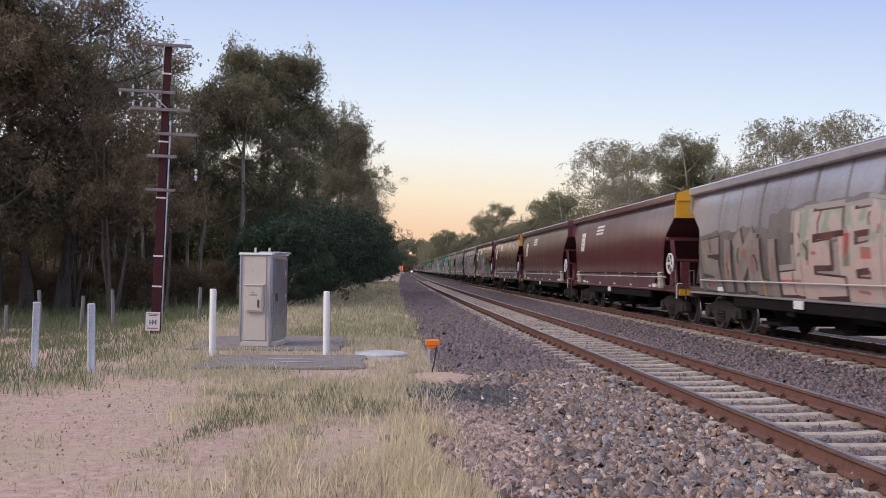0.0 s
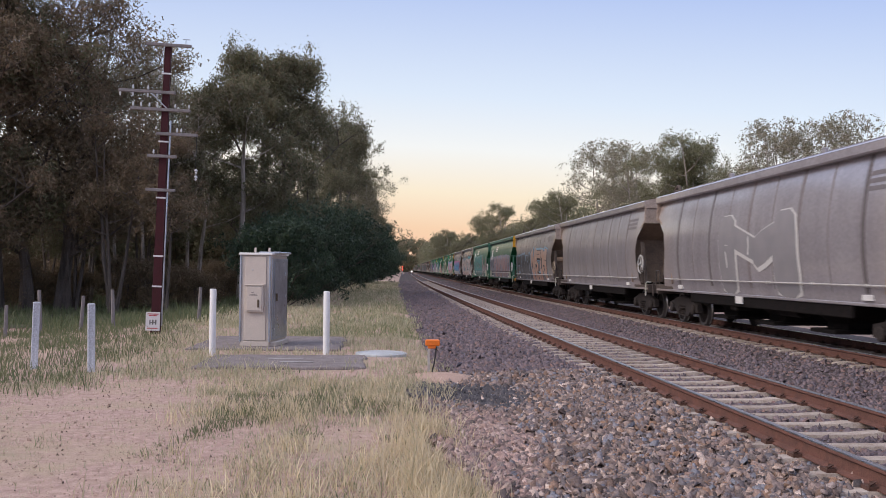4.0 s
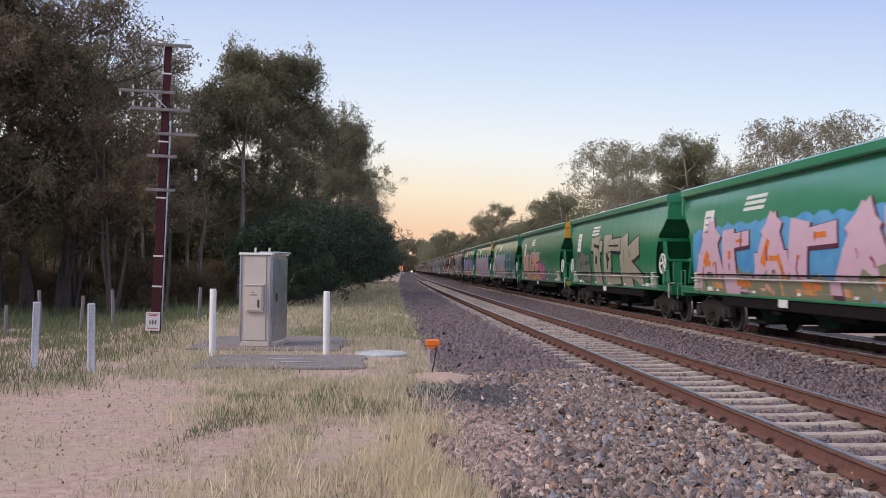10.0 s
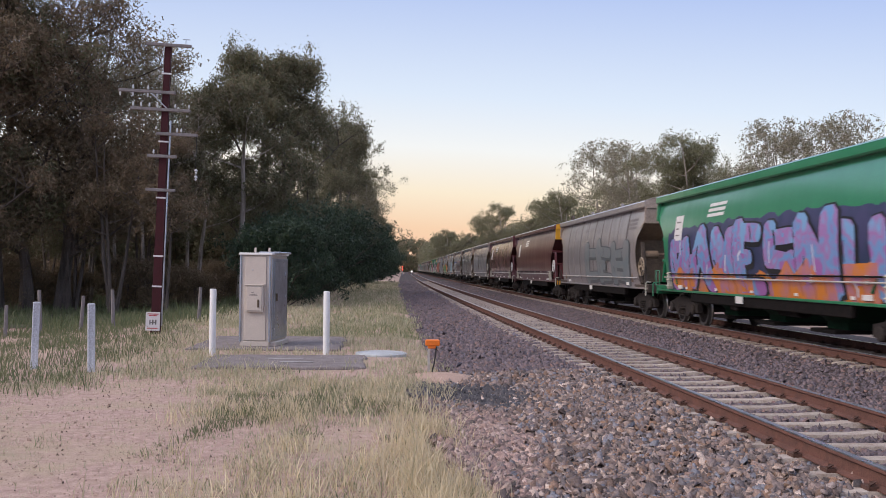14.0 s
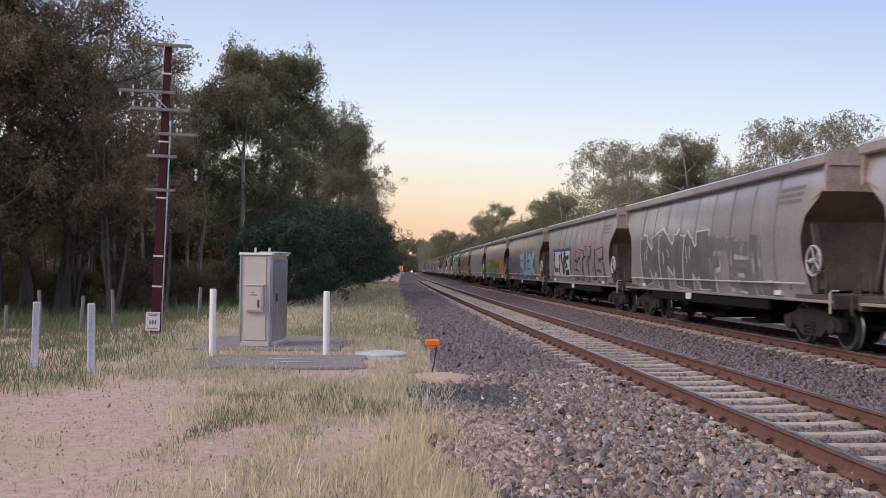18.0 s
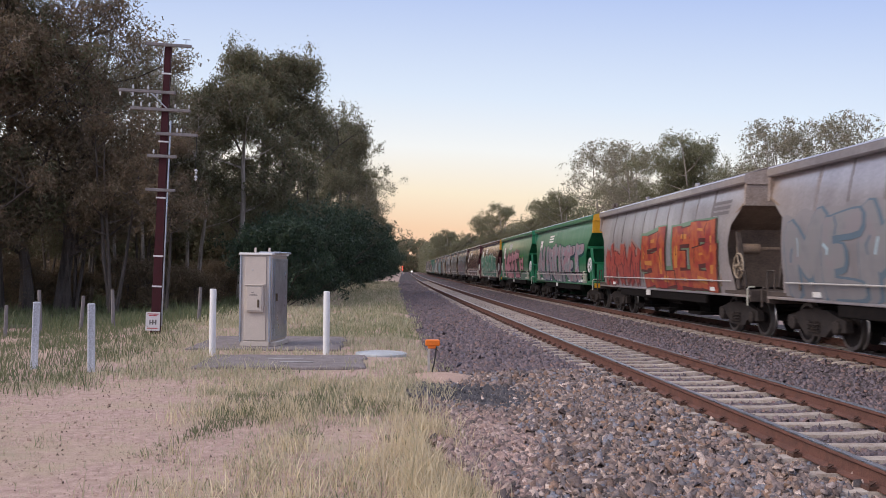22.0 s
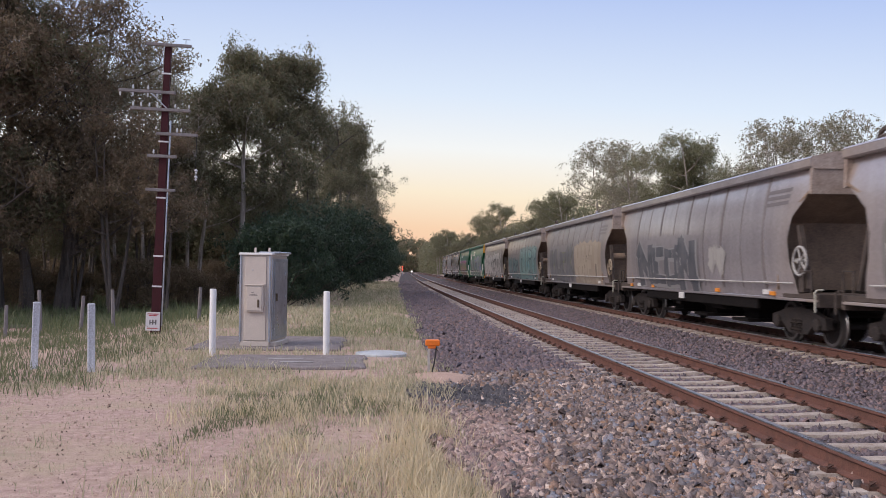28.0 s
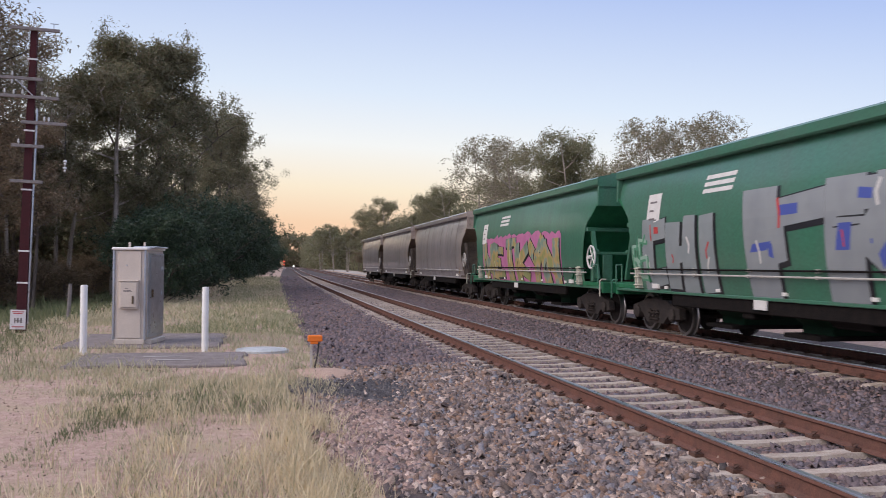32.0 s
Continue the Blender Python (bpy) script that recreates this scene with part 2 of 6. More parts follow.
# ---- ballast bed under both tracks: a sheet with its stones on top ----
# Bed colour is near-black so the gaps between stones look shaded.
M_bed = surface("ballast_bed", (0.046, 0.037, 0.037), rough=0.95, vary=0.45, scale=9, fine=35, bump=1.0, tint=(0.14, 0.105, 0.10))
M_stone = palette("ballast_stone", [(0.055, 0.046, 0.047), (0.34, 0.255, 0.23), (0.09, 0.078, 0.084), (0.46, 0.34, 0.28), (0.13, 0.095, 0.09), (0.36, 0.29, 0.27), (0.065, 0.055, 0.056),
                                    (0.36, 0.22, 0.15), (0.14, 0.11, 0.105), (0.24, 0.25, 0.295), (0.27, 0.18, 0.15), (0.68, 0.55, 0.48)], rough=0.85, vary=0.35, fine=90)
M_stone_far = palette("purple_grey_ballast_stone", [(0.084, 0.070, 0.081), (0.189, 0.147, 0.157), (0.129, 0.108, 0.129), (0.266, 0.197, 0.197), (0.145, 0.113, 0.125), (0.209, 0.168, 0.187), (0.097, 0.081, 0.095), (0.266, 0.168, 0.146), (0.161, 0.155, 0.197)], rough=0.85, vary=0.3, fine=60)
M_stone_dark = palette("dark_basalt_stone", [(0.055, 0.053, 0.06), (0.10, 0.095, 0.105), (0.075, 0.072, 0.085), (0.14, 0.13, 0.14)], rough=0.85, vary=0.3, fine=90)
M_stone_rust = palette("rusty_stone", [(0.36, 0.19, 0.12), (0.26, 0.16, 0.13), (0.46, 0.28, 0.19), (0.16, 0.12, 0.12)], rough=0.85, vary=0.3, fine=90)
M_stone_pale = palette("pale_pink_stone", [(0.50, 0.34, 0.295), (0.28, 0.20, 0.19), (0.66, 0.50, 0.44), (0.10, 0.08, 0.08), (0.42, 0.29, 0.255), (0.17, 0.13, 0.13), (0.52, 0.36, 0.31)], rough=0.85, vary=0.3, fine=90)
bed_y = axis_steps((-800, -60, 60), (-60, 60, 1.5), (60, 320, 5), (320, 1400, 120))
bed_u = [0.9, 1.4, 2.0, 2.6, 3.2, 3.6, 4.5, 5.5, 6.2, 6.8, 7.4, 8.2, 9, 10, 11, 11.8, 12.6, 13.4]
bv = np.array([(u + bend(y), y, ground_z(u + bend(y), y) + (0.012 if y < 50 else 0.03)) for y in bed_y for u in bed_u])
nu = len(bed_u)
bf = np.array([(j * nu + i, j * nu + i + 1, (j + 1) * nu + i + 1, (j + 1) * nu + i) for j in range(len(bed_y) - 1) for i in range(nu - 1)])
ballast = tagged(new("ballast_bed", fast_mesh("ballast_bed", bv, bf, 4, M_bed)), "grey crushed-stone ballast bed under the tracks, darkened for the shade between stones", "ballast", kind="structure")

rng = np.random.default_rng(7)
# one rough stone: a squashed eight-cornered lump
ST_V = np.array([(-.5, -.35, -.4), (.45, -.45, -.38), (.5, .4, -.42), (-.42, .48, -.4), (-.34, -.4, .28), (.36, -.28, .42), (.3, .38, .3), (-.4, .3, .4)])
ST_F = np.array([(0, 1, 5), (0, 5, 4), (1, 2, 6), (1, 6, 5), (2, 3, 7), (2, 7, 6), (3, 0, 4), (3, 4, 7), (4, 5, 6), (4, 6, 7)])


def scatter_stones(name, xs, ys, zs, sizes, mat, label):
    n = len(xs)
    a = rng.uniform(0, 2 * np.pi, n)
    tilt = rng.normal(0, 0.5, (n, 2))
    V = ST_V[None] * (1 + rng.normal(0, 0.16, (n, 8, 3)))
    V *= (sizes[:, None] * np.stack([rng.uniform(.8, 1.25, n), rng.uniform(.7, 1.1, n), rng.uniform(.5, .85, n)], 1))[:, None, :]
    c, s = np.cos(a)[:, None], np.sin(a)[:, None]
    x, y, z = V[..., 0] * c - V[..., 1] * s, V[..., 0] * s + V[..., 1] * c, V[..., 2]
    z = z + x * tilt[:, :1] + y * tilt[:, 1:]
    P = np.stack([x + xs[:, None], y + ys[:, None], z + zs[:, None]], 2).reshape(-1, 3)
    F = (ST_F[None] + (np.arange(n) * 8)[:, None, None]).reshape(-1, 3)
    return tagged(new(name, fast_mesh(name, P, F, 3, mat)), label, "gravel", kind="stuff")


def bed_heights(xs, ys):
    return np.array([ground_z(x, y) for x, y in zip(xs, ys)])


def stones_in(n, y0, y1, u0, u1, lo, hi, power=1.0):
    ys = y0 + (y1 - y0) * rng.random(n) ** power
    us = rng.uniform(u0, u1, n)
    xs = us + np.array([bend(y) for y in ys])
    return xs, ys, bed_heights(xs, ys) + 0.012 + rng.uniform(-.012, .02, n), rng.uniform(lo, hi, n)


def keep(sel, *arrays):
    return [a[sel] for a in arrays]


def off_sleepers(xs, ys, first, u0, u1):
    """Leave the sleepers' tops bare between the two offsets."""
    us = xs - np.array([bend(y) for y in ys])
    d = np.abs((ys - first + .305) % .61 - .305)
    return ~((us > u0) & (us < u1) & (d < .125))


X_, Y_, Z_, S_ = stones_in(40000, 4.0, 15.0, 0.75, 3.78, 0.028, 0.075, 1.3)
edge = 1.15 + 0.35 * np.sin(Y_ * 1.3) + rng.normal(0, 0.25, len(X_))
X_, Y_, Z_, S_ = keep((X_ > edge * (Y_ < 12) + 0.9 * (Y_ >= 12)) & off_sleepers(X_, Y_, 4.2, 3.44 + rng.normal(0, .08, len(X_)), 6), X_, Y_, Z_, S_)
S_ = .022 + rng.gamma(2.2, .0125, len(S_)).clip(0, .075)
scatter_stones("near_ballast_stones", X_, Y_, Z_ + rng.uniform(-.015, .02, len(X_)) + .05 * ((X_ > 3.26) & ~off_sleepers(X_, Y_, 4.2, 3.2, 6)), S_, M_stone, "loose angular ballast stones in grey, rust and pale pink")
X_, Y_, Z_, S_ = stones_in(10000, 15.0, 60.0, 0.9, 3.78, 0.05, 0.1, 1.5)
X_, Y_, Z_, S_ = keep(off_sleepers(X_, Y_, 4.2, 3.48, 6), X_, Y_, Z_, S_)
X2, Y2, Z2, S2 = stones_in(5000, 58.0, 135.0, 0.9, 8.7, 0.12, 0.2, 1.3)
X2, Y2, Z2, S2 = keep((np.abs(X2 - np.array([bend(y) for y in Y2]) - NEAR_TRACK) > 1.0), X2, Y2, Z2, S2)
scatter_stones("distant_ballast_stones", X2, Y2, Z2 - .03, S2, M_stone_far, "coarse grey ballast further along the line")
scatter_stones("far_ballast_stones", X_, Y_, Z_, S_, M_stone_far, "grey ballast stones on the shoulder of the line")
X_, Y_, Z_, S_ = stones_in(17000, 8.0, 60.0, 5.3, 8.85, 0.035, 0.08, 1.5)
X_, Y_, Z_, S_ = keep(off_sleepers(X_, Y_, 6.0, 8.42, 9) & off_sleepers(X_, Y_, 4.2, 5.2, 5.75), X_, Y_, Z_, S_)
scatter_stones("middle_ballast_stones", X_, Y_, Z_, S_, M_stone_far, "grey ballast stones between the two tracks")
X_, Y_, Z_, S_ = stones_in(16000, 5.5, 45.0, 3.78, 5.3, 0.035, 0.08, 1.4)
X_, Y_, Z_, S_ = keep(off_sleepers(X_, Y_, 4.2, 3.3, 6), X_, Y_, Z_, S_)
scatter_stones("crib_ballast_stones", X_, Y_, Z_ - .01, S_, M_stone_far, "ballast stones lying between the sleepers")

X_, Y_, Z_, S_ = stones_in(9000, -12.0, 8.0, 0.9, 8.9, 0.06, 0.11)
X_, Y_, Z_, S_ = keep(off_sleepers(X_, Y_, 4.2, 3.3, 6) & ((Y_ < 4.2) | (X_ > 5.5)) & (np.abs(np.abs(X_ - NEAR_TRACK) - GAUGE_HALF) > .12), X_, Y_, Z_, S_)
scatter_stones("side_ballast_stones", X_, Y_, Z_, S_, M_stone_far, "grey ballast stones beside the viewpoint")


def heap(name, n, cx, cy, rx, ry, rise, lo, hi, mat, label):
    """A low heap of stones about a point."""
    r, a = np.sqrt(rng.random(n)), rng.uniform(0, 2 * np.pi, n)
    xs, ys = cx + rx * r * np.cos(a) + rng.normal(0, .06, n), cy + ry * r * np.sin(a) + rng.normal(0, .08, n)
    return scatter_stones(name, xs, ys, bed_heights(xs, ys) + .015 + rise * (1 - r * r), rng.uniform(lo, hi, n), mat, label)


heap("dark_stone_heap", 3000, 1.2, 12.2, .80, 1.25, .035, .04, .085, M_stone_dark, "low heap of dark bluish stones by the marker")
heap("mixed_stone_heap", 900, .95, 11.1, .48, .60, .035, .04, .09, M_stone, "mixed stones spread beside the ballast")
heap("pale_stone_heap", 3400, 1.05, 9.2, .52, 2.3, .045, .03, .08, M_stone_pale, "pale pink stones spilled at the edge of the ballast")
M_stone_soil = palette("soil_pebble", [(0.40, 0.28, 0.22), (0.30, 0.20, 0.16), (0.52, 0.38, 0.31), (0.22, 0.16, 0.13)], rough=0.9, vary=0.3, fine=90)
M_dust = surface("pink_granite_dust", (0.50, 0.35, 0.28), rough=0.95, vary=0.25, scale=6, fine=70, tint=(0.36, 0.25, 0.20), bump=0.5)
dm = Build()
rings = []
for r, z in ((.62, -.06), (.5, .012), (.34, .045), (.15, .06), (.01, .062)):
    rings.append([(.84 + r * 1.05 * math.cos(q) * (1 + .1 * math.sin(3 * q)), 14.15 + r * 1.2 * math.sin(q) * (1 + .08 * math.cos(2 * q)), z - .03) for q in (2 * math.pi * k / 24 for k in range(24))])
dm.loft(rings)
tagged(new("dust_mound", dm.mesh("dust_mound", M_dust, True)), "low mound of pink granite dust round the marker", "soil", kind="structure")

# small pebbles and clods strewn over the worn soil
pn = 6000
py = 4.0 + 11 * rng.random(pn) ** 1.4
px = rng.uniform(-5.5, 1.2, pn)
scatter_stones("soil_pebbles", px, py, bed_heights(px, py) + .002, rng.gamma(2.2, .0045, pn) + .004, M_stone_soil, "small pinkish pebbles strewn over the soil")

# ---- tracks ----
M_rail_rust = surface("rusty_rail", (0.185, 0.082, 0.060), rough=0.8, metal=0.1, vary=0.4, scale=8, fine=70, tint=(0.10, 0.055, 0.046), bump=0.2)
M_rail_head = surface("polished_rail_head", (0.62, 0.58, 0.56), rough=0.28, metal=1.0, vary=0.15, scale=3, fine=40, bump=0.03)
M_concrete = surface("sleeper_concrete", (0.47, 0.41, 0.36), rough=0.9, vary=0.40, scale=9, fine=60, tint=(0.29, 0.21, 0.165), by="object", per=0.16)
M_clip = surface("rusty_clip", (0.11, 0.055, 0.04), rough=0.85, vary=0.3, scale=12, fine=60)

RAIL_PROFILE = [(-.070, 0), (.070, 0), (.070, .012), (.012, .032), (.009, .115), (.034, .132), (.036, .160), (.028, .172), (-.028, .172), (-.036, .160), (-.034, .132), (-.009, .115), (-.012, .032), (-.070, .012)]
rail_y = axis_steps((-800, -50, 50), (-50, 140, 5), (140, 1400, 60))


def rail(name, u, parent):
    b = Build()
    z = RAIL_TOP - 0.172
    rings = [[(u + bend(y) + px, y, z + pz) for px, pz in RAIL_PROFILE] for y in rail_y]
    n = len(RAIL_PROFILE)
    b.loft(rings, caps=False)
    # the running band on top of the head is bright steel
    for k in range(len(b.f)):
        if k % n in (6, 7, 8):
            b.m[k] = 1
    return part(name, b, [M_rail_rust, M_rail_head], parent, smooth=True)


SL = Build()
prof = [(-1.25, .0), (-1.25, .10), (-1.18, .135), (-.95, .15), (-.55, .15), (-.30, .132), (.30, .132), (.55, .15), (.95, .15), (1.18, .135), (1.25, .10), (1.25, .0)]
SL.loft([[(x * 0.995, -.125, z - .14) for x, z in prof], [(x, -.085, z) for x, z in prof], [(x, .085, z) for x, z in prof], [(x * 0.995, .125, z - .14) for x, z in prof]])
sleeper_mesh = SL.mesh("sleeper", M_concrete)
CL = Build()
for sx in (-1, 1):
    for side in (-1, 1):
        x = sx * GAUGE_HALF + side * 0.095
        CL.box(x - .04, x + .04, -.06, .06, 0, .034)
        CL.tube([(x - .03, -.05, .045), (x + .03, -.02, .06), (x + .035, .055, .045)], .014, 3)
clip_mesh = CL.mesh("rail_clips", M_clip)


def track(name, centre, label, y0, y1):
    t = thing(name, label, "railway track", kind="structure")
    for s in (-1, 1):
        rail("rail", centre + s * GAUGE_HALF, t)
    k, y = 0, y0
    rs = random.Random(int(centre * 100))
    while y < y1:
        m = Matrix.Translation((centre + bend(y) + rs.uniform(-.015, .015), y, RAIL_TOP - .172 - .152)) @ Matrix.Rotation(-heading(y) + rs.uniform(-.008, .008), 4, "Z")
        s = part("sleeper", sleeper_mesh, None, t, at=m)
        part("rail_clips", clip_mesh, None, s, at=(0, 0, .148))
        y += 0.61
    return t


near_track = track("near_track", NEAR_TRACK, "empty railway track with rusty rails on concrete sleepers", -14.1, 130)
far_track = track("far_track", FAR_TRACK, "railway track carrying the train, rusty rails on concrete sleepers", -13.52, 100)


# ---- grass: blades in tufts over the verge, thin on the worn soil ----
M_straw = palette("straw_grass", [(0.57, 0.51, 0.35), (0.46, 0.43, 0.29), (0.68, 0.60, 0.44), (0.35, 0.36, 0.22), (0.54, 0.49, 0.35), (0.29, 0.31, 0.18)], rough=0.8, through_light=0.35, vary=0.15, fine=3)
M_grass = palette("green_grass", [(0.19, 0.23, 0.11), (0.28, 0.30, 0.17), (0.24, 0.27, 0.14), (0.42, 0.40, 0.25), (0.16, 0.20, 0.10)], rough=0.75, through_light=0.35, vary=0.15, fine=3)


M_lush = palette("lush_green_grass", [(0.10, 0.135, 0.06), (0.17, 0.195, 0.10), (0.13, 0.16, 0.075), (0.26, 0.26, 0.15), (0.09, 0.12, 0.055)], rough=0.75, through_light=0.35, vary=0.15, fine=3)
M_twig = palette("dry_twigs", [(0.10, 0.07, 0.055), (0.17, 0.125, 0.10), (0.07, 0.05, 0.042)], rough=0.9, vary=0.2, fine=20)
M_seed = palette("seeding_grass", [(0.74, 0.63, 0.43), (0.62, 0.52, 0.34), (0.80, 0.70, 0.52), (0.50, 0.44, 0.27)], rough=0.8, through_light=0.35, vary=0.15, fine=3)


def blades(name, xs, ys, hs, width, mat, label):
    n = len(xs)
    zs = bed_heights(xs, ys)
    a = rng.uniform(0, 2 * np.pi, n)
    side = np.stack([np.cos(a), np.sin(a), np.zeros(n)], 1) * (width * rng.uniform(.6, 1.3, n))[:, None]
    lean = np.stack([rng.normal(0, .36, n), rng.normal(0, .36, n), np.ones(n)], 1) * hs[:, None]
    p = np.stack([xs, ys, zs - .01], 1)
    bowed = lean * np.array([.35, .35, .55])
    V = np.stack([p - side, p + side, p + bowed + side * .7, p + lean, p + bowed - side * .7], 1).reshape(-1, 3)
    F = (np.array([(0, 1, 2, 4)])[None] + (np.arange(n) * 5)[:, None, None]).reshape(-1, 4)
    T = (np.array([(4, 2, 3, 3)])[None] + (np.arange(n) * 5)[:, None, None]).reshape(-1, 4)[:, :3]
    me = bpy.data.meshes.new(name)
    me.vertices.add(len(V))
    me.vertices.foreach_set("co", V.astype(np.float32).ravel())
    me.loops.add(n * 7)
    me.loops.foreach_set("vertex_index", np.concatenate([F.ravel(), T.ravel()]).astype(np.int32))
    me.polygons.add(n * 2)
    me.polygons.foreach_set("loop_start", np.concatenate([np.arange(n) * 4, n * 4 + np.arange(n) * 3]).astype(np.int32))
    me.materials.append(mat)
    me.update(calc_edges=True)
    return tagged(new(name, me), label, "grass", kind="stuff")


def tufts(n, x0, x1, y0, y1, per, spread, power=1.0):
    """Points in tufts, fewer where the soil is worn bare."""
    cy = y0 + (y1 - y0) * rng.random(n) ** power
    cx = rng.uniform(x0, x1, n) + np.array([bend(y) for y in cy])
    wear = np.array([noise.noise((x * .55, y * .4, 3.1)) + .6 * noise.noise((x * 1.7, y * 1.2, 9.0)) for x, y in zip(cx, cy)])
    path = np.exp(-((cx + 2.9 + .10 * (cy - 8)) / 1.35) ** 2) * (cy < 13.5) * 1.5
    slab_gap = ((cx > -2.8) & (cx < -.5) & (cy > 15.25) & (cy < 16.85)) | ((cx > -3.85) & (cx < -.9) & (cy > 18.2) & (cy < 21.6)) | ((np.abs(cx + .02) < .55) & (np.abs(cy - 17.1) < 1.0))
    ok = (wear > -.20 + .62 * path + rng.normal(0, .16, n)) & ~slab_gap
    cx, cy = cx[ok], cy[ok]
    xs = np.repeat(cx, per) + rng.normal(0, spread, len(cx) * per)
    ys = np.repeat(cy, per) + rng.normal(0, spread, len(cx) * per)
    return xs, ys


def short_of_ballast(xs, ys, hs, edge=1.0):
    ok = xs < edge + .25 * np.sin(ys * 1.7) + np.array([bend(y) for y in ys])
    return xs[ok], ys[ok], hs[ok]


xs, ys = tufts(5000, -7.0, 1.2, 4.2, 12.8, 12, .10, 1.2)
xs, ys, hs = short_of_ballast(xs, ys, rng.gamma(3, .016, len(xs)) + .018)
blades("near_straw_grass", xs, ys, hs * .85, .0034, M_straw, "dry straw-coloured grass on the verge")
xs, ys = tufts(2300, -5.5, 1.2, 4.2, 13.5, 14, .09, 1.1)
xs, ys, hs = short_of_ballast(xs, ys, rng.gamma(3, .015, len(xs)) + .018)
blades("near_green_grass", xs, ys, hs * .85, .004, M_grass, "green tufts of grass among the dry grass")
# taller seeding stalks by the ballast and in clumps
xs, ys = tufts(620, -2.6, 1.0, 4.6, 13.0, 14, .12, 1.1)
xs, ys, hs = short_of_ballast(xs, ys, rng.uniform(.08, .26, len(xs)))
blades("seeding_grass_stalks", xs, ys, hs, .0055, M_seed, "tall pale seeding grass stalks beside the ballast")
n = 5200
ys = 5.0 + 5.0 * rng.random(n)
xs = .40 + .08 * np.sin(ys * 2.3) + rng.normal(0, .19, n)
clump = np.array([noise.noise((x * 3.0, y * 2.2, 1.7)) for x, y in zip(xs, ys)]) > -.12
blades("tall_verge_grass", xs[clump], ys[clump], (rng.gamma(4, .034, n) + .03)[clump], .0048, M_seed, "tall yellow seeding grass along the edge of the ballast")
n = 10500
ys = 8.5 + 6.0 * rng.random(n)
xs = rng.uniform(-1.9, .8, n)
clump = np.array([noise.noise((x * 1.1, y * .9, 6.3)) for x, y in zip(xs, ys)]) > .08
blades("green_verge_grass", xs[clump], ys[clump], (rng.gamma(3, .018, n) + .02)[clump], .005, M_lush, "green grass in patches before the slab")
xs, ys = tufts(2600, -8.0, 1.0, -12.0, 4.4, 10, .13, 1.0)
xs, ys, hs = short_of_ballast(xs, ys, rng.gamma(3, .020, len(xs)) + .02)
blades("dry_verge_grass", xs, ys, hs, .008, M_straw, "dry grass on the verge beside the viewpoint")
# thin short blades over the worn soil, and dry twigs
n = 34000
ys = 4.2 + 9.5 * rng.random(n) ** 1.2
xs = rng.uniform(-6, 1.0, n) + rng.normal(0, .05, n)
thin = np.array([noise.noise((x * 2.1, y * 1.6, 5.0)) for x, y in zip(xs, ys)]) > rng.normal(0, .2, n)
blades("short_dry_grass", xs[thin], ys[thin], (rng.gamma(3, .008, n) + .008)[thin], .0028, M_straw, "short sparse dry grass on the worn soil")
n = 1100
ys = 4.2 + 9 * rng.random(n) ** 1.2
blades("dry_twigs", rng.uniform(-5.5, .9, n), ys, rng.uniform(.008, .035, n), .011, M_twig, "dark dry twigs and bark strewn on the soil")
xs, ys = tufts(4300, -9.5, 1.0, 12.0, 27.0, 11, .12, 1.3)
ok = xs > -4.5 - .10 * (ys - 14) + rng.normal(0, .5, len(xs))
xs, ys = xs[ok], ys[ok]
xs, ys, hs = short_of_ballast(xs, ys, rng.gamma(3, .024, len(xs)) + .025)
blades("middle_straw_grass", xs, ys, hs, .008, M_straw, "dry grass round the slabs and posts")
xs, ys = tufts(8500, -19.0, -3.2, 9.5, 46.0, 13, .16, 1.5)
ok = xs < -4.0 - .12 * (ys - 14) - 1.0 * np.maximum(0, 12.6 - ys) + rng.normal(0, .5, len(xs))
blades("lush_green_grass", xs[ok], ys[ok], (rng.gamma(4, .028, len(xs)) + .03)[ok], .0065, M_lush, "long green grass below the wood")
xs, ys = tufts(3000, -6.0, 1.0, 26.0, 120.0, 12, .25, 1.6)
xs, ys, hs = short_of_ballast(xs, ys, rng.gamma(3, .03, len(xs)) + .03)
blades("far_verge_grass", xs, ys, hs, .022, M_straw, "pale grass along the verge in the distance")
xs, ys = tufts(1300, -2.4, 1.0, 22.0, 110.0, 12, .2, 1.5)
xs, ys, hs = short_of_ballast(xs, ys, rng.gamma(3, .025, len(xs)) + .03)
blades("far_green_grass", xs, ys, hs, .016, M_grass, "green grass beside the ballast in the distance")


xs, ys = tufts(4200, -27.0, -5.5, 27.0, 62.0, 9, .3, 1.0)
blades("wood_edge_grass", xs, ys, rng.gamma(4, .05, len(xs)) + .05, .018, M_lush, "dark green grass at the edge of the wood")


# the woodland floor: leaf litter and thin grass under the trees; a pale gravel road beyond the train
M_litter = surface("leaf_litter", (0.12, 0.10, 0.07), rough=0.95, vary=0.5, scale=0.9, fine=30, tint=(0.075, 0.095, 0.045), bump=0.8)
M_road = surface("pale_gravel_road", (0.52, 0.48, 0.45), rough=0.95, vary=0.2, scale=1.5, fine=40, bump=0.4)


def sheet(name, left, right, ys, lift, mat, label):
    rows = []
    for y in ys:
        a, c = left(y), right(y)
        xs = [a + (c - a) * (1 - (1 - k / 40) ** 2.5) for k in range(41)]
        rows.append([(x, y, ground_z(x, y) + lift) for x in xs])
    b = Build()
    b.loft(rows, closed=False)
    return tagged(new(name, b.mesh(name, mat, True)), label, "ground", kind="structure")


